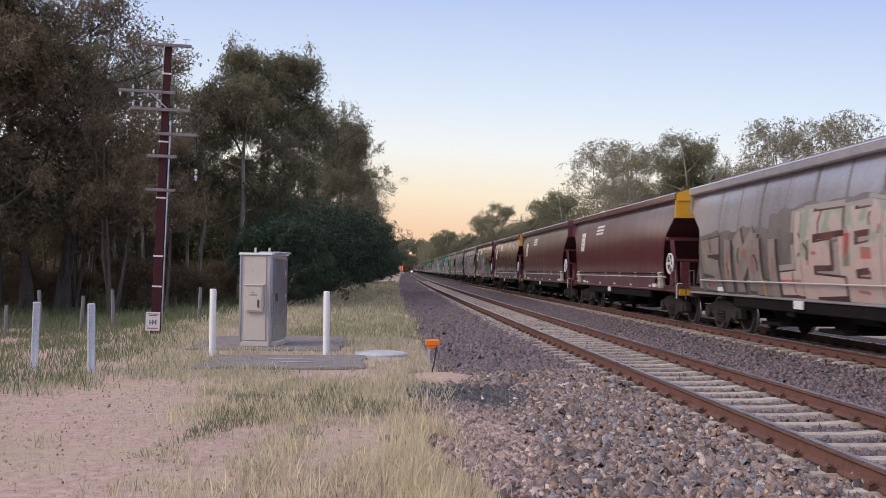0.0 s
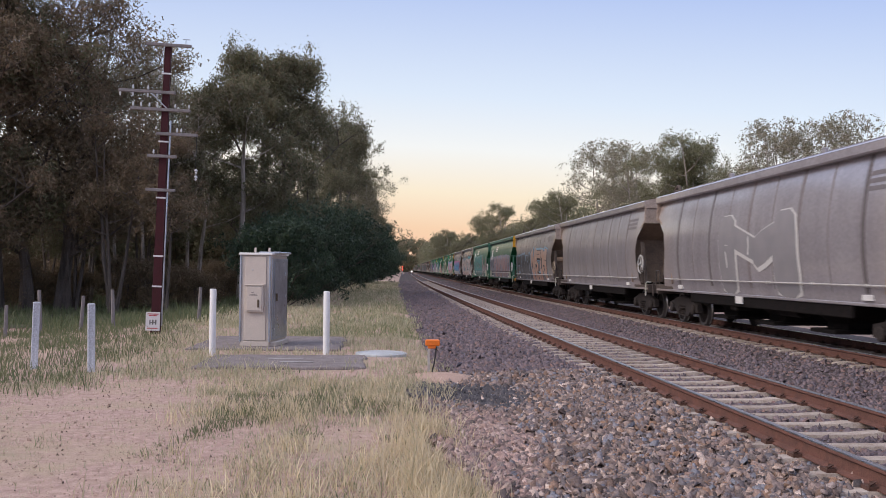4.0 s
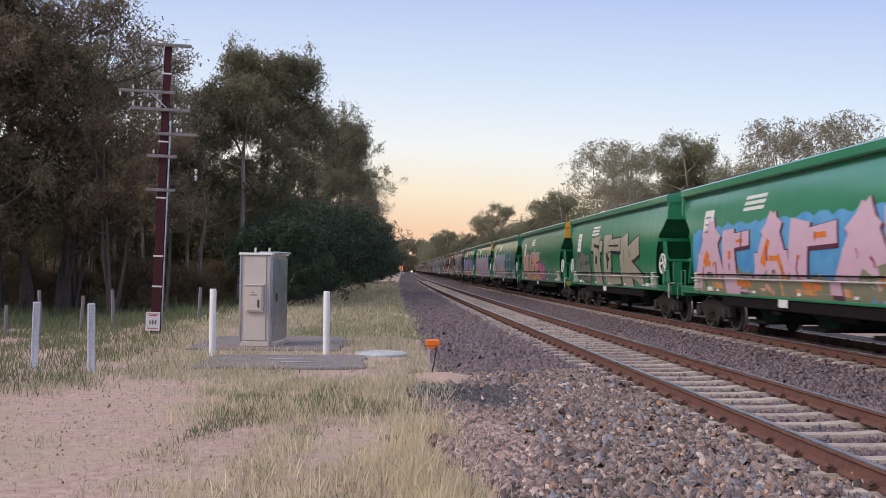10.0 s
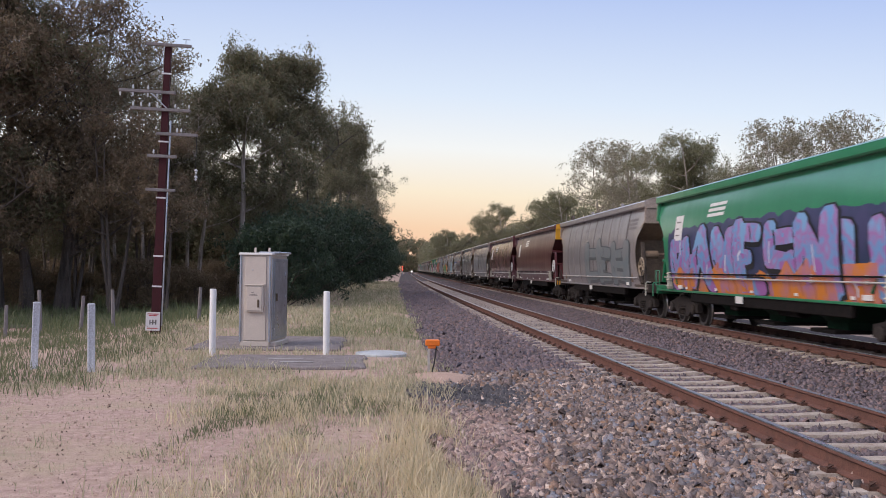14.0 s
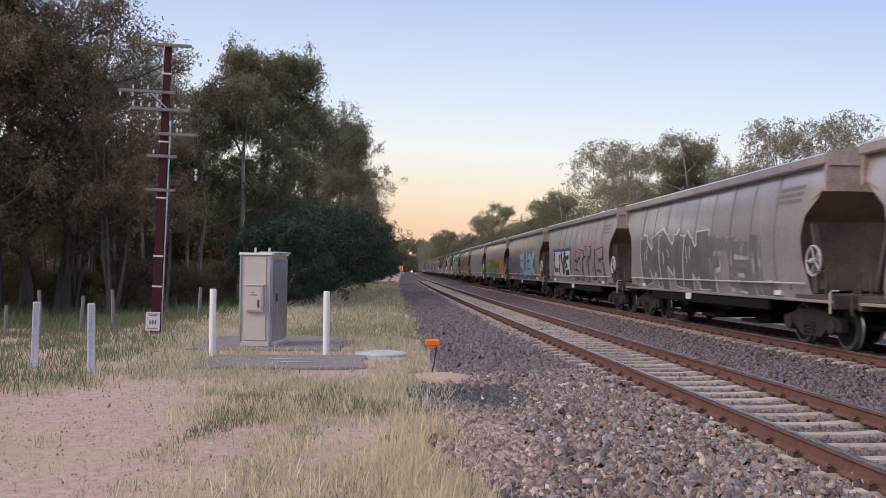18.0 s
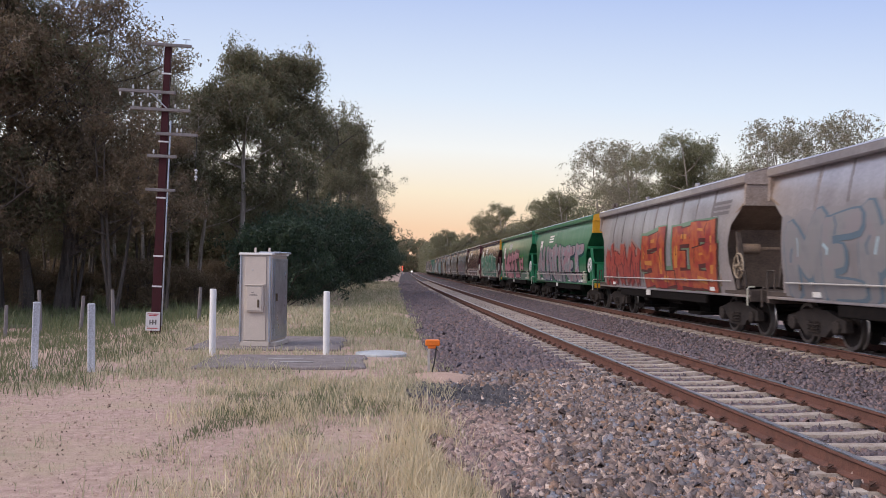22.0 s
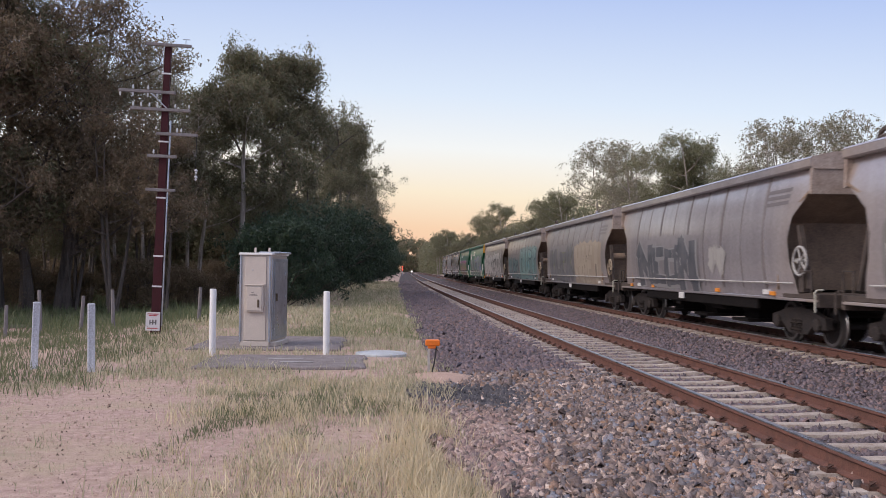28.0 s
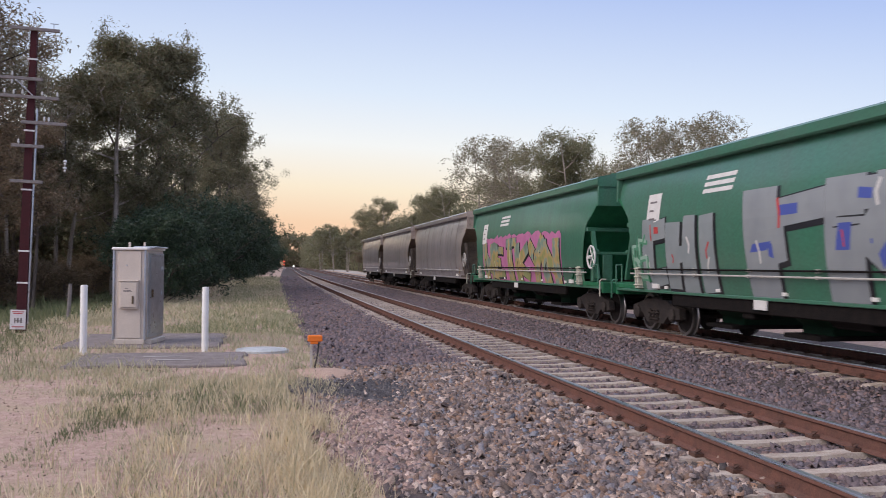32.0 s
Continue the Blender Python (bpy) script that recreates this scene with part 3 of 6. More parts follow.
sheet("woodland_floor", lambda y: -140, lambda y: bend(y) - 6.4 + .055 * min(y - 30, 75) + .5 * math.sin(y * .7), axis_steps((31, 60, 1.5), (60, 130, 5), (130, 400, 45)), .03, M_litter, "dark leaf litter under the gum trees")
sheet("gravel_road", lambda y: bend(y) + 14.6, lambda y: bend(y) + 19.2, axis_steps((-60, 200, 13), (200, 500, 60)), .02, M_road, "pale gravel road beyond the tracks")
sheet("far_litter", lambda y: bend(y) + 20.5, lambda y: bend(y) + 90, axis_steps((-60, 200, 13), (200, 500, 60)), .02, M_litter, "dry leaf litter under the far row of trees")


# ---- the train ----
WAGON_LEN, SPEED, START_Y = 15.294, 18.298, 24.38
HALF = WAGON_LEN / 2
WHEEL_R = 0.43

M_green = surface("green_wagon_paint", (0.024, 0.235, 0.105), rough=0.34, vary=0.16, scale=2.2, fine=25, tint=(0.036, 0.19, 0.105), streak=True, bump=0.015, coat=1.0, coat_ior=1.75)
M_green_dull = surface("dusty_green_wagon_paint", (0.042, 0.165, 0.10), rough=0.5, vary=0.3, scale=2.0, fine=22, tint=(0.075, 0.14, 0.105), streak=True, bump=0.02, coat=0.6, coat_ior=1.6)
M_maroon = surface("maroon_wagon_paint", (0.140, 0.035, 0.041), rough=0.34, vary=0.18, scale=2.2, fine=25, tint=(0.10, 0.032, 0.036), streak=True, bump=0.015, coat=1.0, coat_ior=1.8)
M_grey = surface("weathered_grey_wagon_paint", (0.345, 0.318, 0.335), rough=0.42, vary=0.30, scale=1.6, fine=16, tint=(0.205, 0.182, 0.194), streak=True, bump=0.03, coat=1.0, coat_ior=2.0, by="object", per=0.12)
M_grey_dirty = surface("brown_stained_grey_paint", (0.33, 0.235, 0.165), rough=0.7, vary=0.4, scale=2.5, fine=30, tint=(0.17, 0.12, 0.095), bump=0.1)


def dust_ends(m):
    """Brown grain dust gathered on the sheets towards both ends of a wagon."""
    N, K = m.node_tree.nodes, m.node_tree.links
    bsdf = N["Principled BSDF"]
    old = bsdf.inputs["Base Color"].links[0].from_socket
    tc, sep, ab, mr, mix = (N.new("ShaderNode" + k) for k in ("TexCoord", "SeparateXYZ", "Math", "MapRange", "Mix"))
    ab.operation, mix.data_type = "ABSOLUTE", "RGBA"
    mr.inputs["From Min"].default_value, mr.inputs["From Max"].default_value, mr.inputs["To Max"].default_value = 5.0, 7.0, 0.5
    mix.inputs["B"].default_value = (0.46, 0.355, 0.28, 1)
    K.new(tc.outputs["Object"], sep.inputs[0])
    K.new(sep.outputs["Y"], ab.inputs[0])
    K.new(ab.outputs[0], mr.inputs["Value"])
    K.new(mr.outputs["Result"], mix.inputs["Factor"])
    K.new(old, mix.inputs["A"])
    K.new(mix.outputs["Result"], bsdf.inputs["Base Color"])


dust_ends(M_grey)
M_grime = surface("grimy_brown_steel", (0.10, 0.075, 0.062), rough=0.8, vary=0.45, scale=4, fine=35, tint=(0.05, 0.038, 0.033), bump=0.15)
M_dusty_end = surface("grain_dusted_end_plate", (0.40, 0.325, 0.28), rough=0.75, vary=0.4, scale=2.5, fine=30, tint=(0.25, 0.18, 0.14), bump=0.08)
M_bronze = surface("bare_bronze_handwheel", (0.40, 0.31, 0.22), rough=0.5, vary=0.25, scale=6, fine=40, bump=0.05)
M_rib = surface("worn_grey_rib_paint", (0.175, 0.155, 0.158), rough=0.6, vary=0.35, scale=2, fine=25, tint=(0.15, 0.12, 0.11), streak=True, bump=0.05, by="object", per=0.3)
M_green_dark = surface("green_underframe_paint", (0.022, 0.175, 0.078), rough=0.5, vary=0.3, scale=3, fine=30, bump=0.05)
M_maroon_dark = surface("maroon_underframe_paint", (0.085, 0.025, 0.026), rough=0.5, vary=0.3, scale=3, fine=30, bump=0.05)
M_step = surface("worn_cream_step_paint", (0.58, 0.56, 0.47), rough=0.7, vary=0.4, scale=8, fine=50, tint=(0.34, 0.32, 0.26), bump=0.05)
# Hopper green darkened: the shade under the body is put into the colour.
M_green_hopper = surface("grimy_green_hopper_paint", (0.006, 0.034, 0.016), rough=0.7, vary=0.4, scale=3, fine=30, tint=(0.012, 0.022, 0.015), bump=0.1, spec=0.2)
M_yellow = surface("yellow_safety_paint", (0.72, 0.36, 0.02), rough=0.5, vary=0.15, scale=3, fine=30, bump=0.03)
M_bogie = surface("dusty_bogie_castings", (0.030, 0.026, 0.026), rough=0.8, vary=0.5, scale=5, fine=40, tint=(0.055, 0.043, 0.038), bump=0.25, spec=0.25)
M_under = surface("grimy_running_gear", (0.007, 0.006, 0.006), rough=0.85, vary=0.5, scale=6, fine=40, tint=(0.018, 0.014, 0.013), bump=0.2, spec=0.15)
M_tread = surface("wheel_tread_steel", (0.38, 0.36, 0.35), rough=0.32, metal=0.9, vary=0.2, scale=5, fine=50, bump=0.05)
M_white = surface("white_lettering_paint", (0.72, 0.70, 0.68), rough=0.6, vary=0.12, scale=5, fine=50, bump=0.02)
M_pale = surface("pale_galvanised_steel", (0.52, 0.49, 0.46), rough=0.5, vary=0.25, scale=6, fine=50, bump=0.05)
M_logo_faint = surface("faded_logo_grey", (0.17, 0.15, 0.15), rough=0.6, vary=0.1, scale=5, fine=40, bump=0.0)
M_black = surface("black_spray_paint", (0.015, 0.014, 0.016), rough=0.55, vary=0.2, scale=5, fine=40, bump=0.0)


def side_x(z):
    """Half width of the body at height z: a gentle barrel, tucked in at the foot and rolling in to the roof."""
    if z < 2.1:
        return 1.48 - 0.13 * ((2.1 - z) / 1.15) ** 2
    return 1.48 - 0.20 * ((z - 2.1) / 1.4) ** 2


def end_gap(z, kind=""):
    """Distance from the coupling line to the end of the side sheet at height z."""
    pts = ((0.9, 1.25), (1.3, 1.32), (1.7, 1.50), (2.15, 1.56), (2.58, 1.40), (2.95, 0.86), (3.1, 0.66), (4.0, 0.63)) if kind == "grey" else ((0.9, 1.72), (1.5, 1.66), (2.15, 1.52), (2.58, 1.36), (3.05, 0.74), (3.3, 0.63), (4.0, 0.63))
    for (a, p), (b, q) in zip(pts, pts[1:]):
        if z <= b:
            return p + (q - p) * max(0.0, (z - a) / (b - a))
    return 0.63


def side_sheet(s, mat, name, parent, kind):
    b = Build()
    zs = [0.955, 1.10, 1.25, 1.4, 1.55, 1.7, 1.85, 2.0, 2.15, 2.3, 2.42, 2.58, 2.72, 2.85, 2.95, 3.05, 3.18, 3.3, 3.42, 3.52]
    rows = []
    for x_in in (0.0, 0.012):
        for z in (zs if x_in == 0 else zs[::-1]):
            e = HALF - end_gap(z, kind)
            rows.append([(s * (side_x(z) - x_in), e * k / 6, z) for k in range(-6, 7)])
    rows.append(rows[0])
    b.loft(rows, closed=False)
    return part(name, b, mat, parent, smooth=True)


def build_wagon(kind, yellow_end, rear_wheel=False, vented=False):
    """A bogie grain hopper wagon. kind: green, maroon or grey."""
    paint = {"green": M_green, "faded": M_green_dull, "maroon": M_maroon, "grey": M_grey}[kind]
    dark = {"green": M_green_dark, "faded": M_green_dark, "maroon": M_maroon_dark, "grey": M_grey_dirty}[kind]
    label = {"faded": "dusty dull green smooth-sided grain hopper wagon", "green": "bright green smooth-sided grain hopper wagon in the train", "maroon": "dark maroon smooth-sided grain hopper wagon in the train",
             "grey": "weathered grey ribbed grain hopper wagon in the train"}[kind]
    w = thing("hopper_wagon", label + (", yellow end plate" if yellow_end else ""), "train wagon", "wagons of the train")
    side_sheet(-1, paint, "side_sheet", w, kind)
    side_sheet(1, paint, "side_sheet", w, kind)
    # roof with its overhanging cant rails and the hatch trough along the middle
    e = HALF - 0.61
    b = Build()
    arch = [(-1.42, 3.50), (-1.45, 3.53), (-1.45, 3.68), (-1.40, 3.72), (-1.0, 3.80), (-.5, 3.85), (0, 3.87), (.5, 3.85), (1.0, 3.80), (1.40, 3.72), (1.45, 3.68), (1.45, 3.53), (1.42, 3.50)]
    b.loft([[(x, y, z) for x, z in arch] for y in (-e, -e / 2, 0, e / 2, e)])
    part("roof", b, paint, w, smooth=True)
    b = Build()
    b.block(-.36, .36, -e + .9, e - .9, 3.85, 3.95, 0.03)
    hatch = part("roof_hatch", b, dark, w)
    for k in range(6):
        y = -e + 1.6 + k * (2 * e - 3.2) / 5
        part("hatch_latch", Build().block(-.46, .46, y - .04, y + .04, 3.94, 3.985, 0.01), dark, hatch)
    if vented:
        b = Build()
        for k in range(13):
            y = -e + .3 + k * (2 * e - .6) / 12
            b.box(-.62, -.59, y - .015, y + .015, 3.80, 3.93)
        b.box(-.66, -.42, -e + .2, e - .2, 3.93, 3.945)
        part("roof_walkway", b, M_grey, w)
        b = Build()
        arc = [(-.95, e - .55 + .26 * math.cos(q), 3.74 + .26 * math.sin(q)) for q in (math.pi * k / 8 for k in range(9))]
        b.tube(arc, .05, 6)
        b.block(-1.02, -.82, e - .72, e - .38, 3.74, 3.90, 0.04)
        part("roof_vent", b, M_grime, w, smooth=True)
        for y in (-2.6, 2.2):
            part("roof_lug", Build().block(-1.04, -.94, y - .07, y + .07, 3.74, 3.93, 0.015), M_grey, w)
    if kind == "grey":
        # upright ribs on the side sheets
        rb = Build()
        rib = [(-.06, 0), (-.045, .015), (.045, .015), (.06, 0)]
        zz = [1.12, 1.25, 1.4, 1.55, 1.7, 1.85, 2.0, 2.3, 2.5, 2.7, 2.9, 3.1, 3.3, 3.5]
        rb.loft([[(-(side_x(z) - .006 + d), q, z) for q, d in rib] for z in zz])
        rib_mesh = rb.mesh("rib", M_rib)
        rb2 = Build()
        rb2.loft([[(side_x(z) - .006 + d, q, z) for q, d in rib] for z in zz])
        rib_mesh_far = rb2.mesh("rib", M_rib)
        for k in range(9):
            y = -4.9 + 9.8 * k / 8
            m = Matrix.Translation((0, y, 0)) @ Matrix.Diagonal((1, 1.25 if k % 2 == 0 else .4, 1, 1))
            part("rib", rib_mesh, None, w, at=m)
            part("rib", rib_mesh_far, None, w, at=m)
    # ends: upright plate above, slope sheet below, a cross beam and raking struts
    for s in (-1, 1):
        yp = s * (HALF - .66)
        b = Build()
        b.plate([(-1.43, 2.99), (-1.42, 3.35), (-1.40, 3.70), (-1.0, 3.81), (0, 3.88), (1.0, 3.81), (1.40, 3.70), (1.42, 3.35), (1.43, 2.99)], 1, min(yp - s * .04, yp + s * .06), max(yp - s * .04, yp + s * .06))
        b.box(-1.39, 1.39, min(yp + s * .06, yp + s * .09), max(yp + s * .06, yp + s * .09), 3.47, 3.51)
        part("end_plate", b, M_yellow if (yellow_end and s < 0) else paint if kind != "grey" else M_dusty_end, w, "yellow end plate" if (yellow_end and s < 0) else "")
        b = Build()
        y1, y2 = s * (HALF - .66), s * (HALF - 2.55)
        kn = HALF - (1.95 if kind == "grey" else 1.46)
        knee = [[(-1.42, s * kn, 2.5), (1.42, s * kn, 2.5), (1.42, s * (kn - .03), 2.54), (-1.42, s * (kn - .03), 2.54)]]
        y2 = s * (HALF - 2.1) if kind == "grey" else y2
        b.loft([[(-1.42, y1, 3.05), (1.42, y1, 3.05), (1.42, y1 - s * .03, 3.08), (-1.42, y1 - s * .03, 3.08)]] + knee + [
                [(-1.44, y2, 1.12), (1.44, y2, 1.12), (1.44, y2 - s * .03, 1.15), (-1.44, y2 - s * .03, 1.15)]])
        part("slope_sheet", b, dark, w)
        b = Build()
        yb = s * (HALF - 1.36)
        if kind != "grey":
            b.block(-1.46, 1.46, yb - .06, yb + .06, 2.36, 2.47, 0.015)
            part("cross_beam", b, paint, w)
            yl = s * (HALF - 1.02)
            b = Build()
            b.block(-1.36, 1.36, yl - .04, yl + .04, 1.76, 1.84, 0.012)
            part("lower_rail", b, paint, w)
            for x in (-1.02, 1.02):
                part("rail_post", Build().block(x - .13, x + .13, yl - .03, yl + .03, 1.09, 1.78, 0.012), paint, w)
        elif vented:
            b.turn([(-1.32, .07), (-1.30, .13), (-.80, .13), (-.77, .05), (-.3, .05)], 14, "x", center=(0, s * (HALF - 1.35), 2.02))
            part("brake_cylinder", b, dark, w, smooth=True)
        for x in (-1.30, 1.30):
            b = Build()
            ya = s * (HALF - .95)
            b.loft([[(x - .05, ya - .05, 1.16), (x + .05, ya - .05, 1.16), (x + .05, ya + .05, 1.16), (x - .05, ya + .05, 1.16)],
                    [(x - .05, yb - .05, 2.42), (x + .05, yb - .05, 2.42), (x + .05, yb + .05, 2.42), (x - .05, yb + .05, 2.42)]])
            part("raking_strut", b, paint if kind != "grey" else M_grime, w)
        ye = sorted((s * (HALF - 2.0), s * (HALF - .42)))
        b = Build()
        b.block(-1.37, 1.37, ye[0], ye[1], .96, 1.07, 0.015)
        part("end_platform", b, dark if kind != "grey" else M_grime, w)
        b = Build()
        yk = s * (HALF - .42)
        b.block(-1.37, 1.37, min(yk, yk - s * .1), max(yk, yk - s * .1), .80, 1.02, 0.015)
        part("headstock", b, M_yellow if (yellow_end and s < 0) else dark if kind != "grey" else M_grime, w)
        b = Build()
        b.block(-.12, .12, min(s * HALF, yk), max(s * HALF, yk), .72, .92, 0.03)
        b.block(-.2, .2, min(s * (HALF - .28), s * (HALF + .02)), max(s * (HALF - .28), s * (HALF + .02)), .68, .98, 0.05)
        part("coupler", b, M_under, w)
        b = Build()
        yr = s * (HALF - .60)
        b.tube([(-1.43, yr, 1.05), (-1.43, yr, 1.50), (-1.43, yr - s * .35, 1.50), (-1.43, yr - s * .35, 1.1)], .020, 6)
        part("handrail", b, paint if kind != "grey" else M_grime, w)
        b = Build()
        b.tube([(-1.46, yk + s * .03, .72), (-1.46, yk + s * .03, 1.10), (-1.42, yk + s * .03, 1.14), (-1.30, yk + s * .03, 1.14)], .02, 6)
        part("uncoupling_lever", b, M_step if s < 0 else paint if kind != "grey" else M_grime, w, smooth=True)
        b = Build()
        ys = s * (HALF - 1.95)
        for dz in (1.06, 1.24, 1.42):
            b.tube([(-1.40, ys - .10, dz), (-1.51, ys - .08, dz), (-1.51, ys + .08, dz), (-1.40, ys + .10, dz)], .018, 6)
        for d in (-.09, .09):
            b.block(-1.50, -1.36, ys + d * .6 - .025, ys + d * .6 + .025, .98, 1.46, 0.01)
        part("side_ladder", b, M_step, w) if kind != "grey" else None
        b = Build()
        b.block(-1.41, -1.33, s * (HALF - 2.75) - .16, s * (HALF - 2.75) + .16, 1.00, 1.10, 0.004)
        part("number_plate", b, M_white, w)
    # brake hand wheels beside the end platforms
    for s in ((-1, 1) if rear_wheel else (-1,)):
        hw = Build()
        ring = [(0, .285 * math.cos(a), .285 * math.sin(a)) for a in (2 * math.pi * k / 20 for k in range(21))]
        hw.tube(ring, .026, 5, caps=False)
        for k in range(5):
            a = 2 * math.pi * k / 5
            hw.tube([(0.02, 0, 0), (0, .28 * math.cos(a), .28 * math.sin(a))], .018, 5)
        hw.turn([(-.06, .05), (.10, .05)], 8)
        part("brake_wheel", hw, M_bronze if vented else M_white if kind != "grey" else M_pale, w, at=(-1.42, s * (HALF - (1.02 if vented else 1.12)), 1.62 if vented else 1.70), label="spoked brake hand wheel")
        part("brake_stand", Build().block(-1.40, -1.24, s * (HALF - 1.12) - .1, s * (HALF - 1.12) + .1, 1.07, 1.62 if kind == "grey" else 1.9, 0.02), paint if kind != "grey" else M_grime, w)
    # side sills, with air pipes along them
    for s in (-1, 1):
        b = Build()
        sx = s * 1.372
        b.block(min(sx, sx - s * .08), max(sx, sx - s * .08), -HALF + .45, HALF - .45, .90, .962, 0.012)
        part("side_sill", b, paint, w)
        for k in range(5):
            part("sill_plate", Build().block(-1.40, -1.33, -4.4 + 2.2 * k - .07, -4.4 + 2.2 * k + .07, 1.0, 1.06, 0.004), M_white, w) if s < 0 and kind != "grey" else None
    for z in ((1.31, 1.41) if kind != "grey" else (1.26,)):
        b = Build()
        b.tube([(-1.485, -HALF + 1.3, z), (-1.485, 0, z), (-1.485, HALF - 1.6, z)], .017, 6)
        pipe = part("air_pipe", b, M_pale if kind == "grey" or z < 1.4 else M_under, w)
        for k in range(6):
            y = -5 + 2 * k
            part("pipe_bracket", Build().box(-1.485, -1.39, y - .03, y + .03, z - .03, z + .03), M_pale, pipe)
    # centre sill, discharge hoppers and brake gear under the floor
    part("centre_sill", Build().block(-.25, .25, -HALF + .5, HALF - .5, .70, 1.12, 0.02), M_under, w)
    # The hoppers' near-black tones stand for shade below the floor.
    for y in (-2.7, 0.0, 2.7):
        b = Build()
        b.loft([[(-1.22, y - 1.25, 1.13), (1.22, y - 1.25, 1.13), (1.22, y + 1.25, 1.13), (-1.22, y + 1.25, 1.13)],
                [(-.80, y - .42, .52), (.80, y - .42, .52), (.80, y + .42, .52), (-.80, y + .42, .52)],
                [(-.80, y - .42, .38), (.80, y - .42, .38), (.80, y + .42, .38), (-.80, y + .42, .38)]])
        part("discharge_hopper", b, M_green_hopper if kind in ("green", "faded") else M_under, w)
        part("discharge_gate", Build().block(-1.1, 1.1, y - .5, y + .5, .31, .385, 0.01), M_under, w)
    # Added near-black boxes that stand for the band of shade below the sills.
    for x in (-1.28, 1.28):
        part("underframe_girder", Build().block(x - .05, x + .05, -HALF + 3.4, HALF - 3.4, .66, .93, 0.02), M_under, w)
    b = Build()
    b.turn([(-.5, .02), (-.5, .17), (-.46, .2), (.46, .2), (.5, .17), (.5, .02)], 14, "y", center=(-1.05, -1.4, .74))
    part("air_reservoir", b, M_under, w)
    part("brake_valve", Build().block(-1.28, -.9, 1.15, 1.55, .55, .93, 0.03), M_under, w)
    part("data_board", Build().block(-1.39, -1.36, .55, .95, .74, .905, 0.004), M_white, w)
    # bogies
    for s in (-1, 1):
        bg = Build()
        bg.block(-1.05, 1.05, -.22, .22, .55, .80, 0.04)
        bog = part("bogie", bg, M_bogie, w, at=(0, s * (HALF - 1.98), 0))
        for sx in (-1, 1):
            f = Build()
            x0 = sx * .99
            pts = [(-1.22, .36), (-1.2, .58), (-.86, .64), (-.5, .74), (.5, .74), (.86, .64), (1.2, .58), (1.22, .36), (.98, .34), (.72, .44), (.42, .22), (-.42, .22), (-.72, .44), (-.98, .34)]
            f.plate(pts, 0, x0 - .07, x0 + .07)
            for yy in (-.9, .9):
                f.turn([(x0 - .12, .14), (x0 + .12, .14), (x0 + .14, .10)] if sx > 0 else [(x0 + .12, .14), (x0 - .12, .14), (x0 - .14, .10)], 10, "x", center=(0, yy, WHEEL_R))
            part("side_frame", f, M_bogie, bog)
            for dy in (-.17, 0, .17):
                c = Build()
                c.tube([(x0 + sx * .09 + .055 * math.cos(q), dy + .055 * math.sin(q), .27 + .26 * q / 22) for q in (k * 1.7 for k in range(13))], .02, 3)
                part("spring", c, M_bogie, bog)
        for yy in (-.9, .9):
            ws = Build()
            ws.tube([(-.93, 0, 0), (.93, 0, 0)], .075, 8)
            for sx in (-1, 1):
                r = WHEEL_R
                pr = [(.64, .10), (.655, .36), (.645, r - .05), (.645, r + .025), (.68, r + .025), (.70, r), (.785, r - .008), (.785, r - .07), (.73, .34), (.74, .13), (.80, .12), (.80, .02)]
                ws.turn([(sx * a, q) for a, q in pr], 18, "x")
                for k in range(len(ws.f) - 18 * (len(pr) - 1) - 2, len(ws.f)):
                    j = (k - (len(ws.f) - 18 * (len(pr) - 1) - 2)) // 18
                    if 4 <= j <= 6:
                        ws.m[k] = 1
            o = part("wheelset", ws, [M_bogie, M_tread], bog, smooth=True)
            o.matrix_parent_inverse = Matrix.Translation((0, yy, WHEEL_R))
    return w


def decal(b, y0, y1, z0, z1, off=.006, slot=0, lean=0.0):
    """A painted patch on the near side, following the side sheet's roll."""
    n = max(1, int((z1 - z0) / .10))
    rows = [[(-(side_x(z) + off), y + lean * (z - z0), z) for y in (y0, y1)] for z in (z0 + (z1 - z0) * k / n for k in range(n + 1))]
    b.loft(rows, closed=False, slot=slot)


def markings(w, kind):
    """The operator's mark as slanted plain bars, and the white data panel with its rows of small print."""
    b = Build()
    y = HALF - 4.9 if kind != "grey" else -(HALF - 2.75)
    for k, z in enumerate((2.86, 2.99, 3.12)):
        decal(b, y - 1.12 - .04 * k, y - .04 * k, z, z + .08, lean=-.35)
    part("operator_mark", b, M_white if kind != "grey" else M_logo_faint, w, "slanted plain bars of the operator's mark")
    if kind != "grey":
        b = Build()
        y = HALF - 2.75
        decal(b, y - .32, y + .32, 2.28, 3.02)
        panel = part("data_panel", b, M_white, w, "white panel with rows of small print")
        for k, ln in enumerate((.34, .22, .28)):
            c = Build()
            decal(c, y + .2 - ln, y + .2, 2.82 - .18 * k, 2.86 - .18 * k, off=.010)
            part("print_bar", c, M_logo_faint, panel)


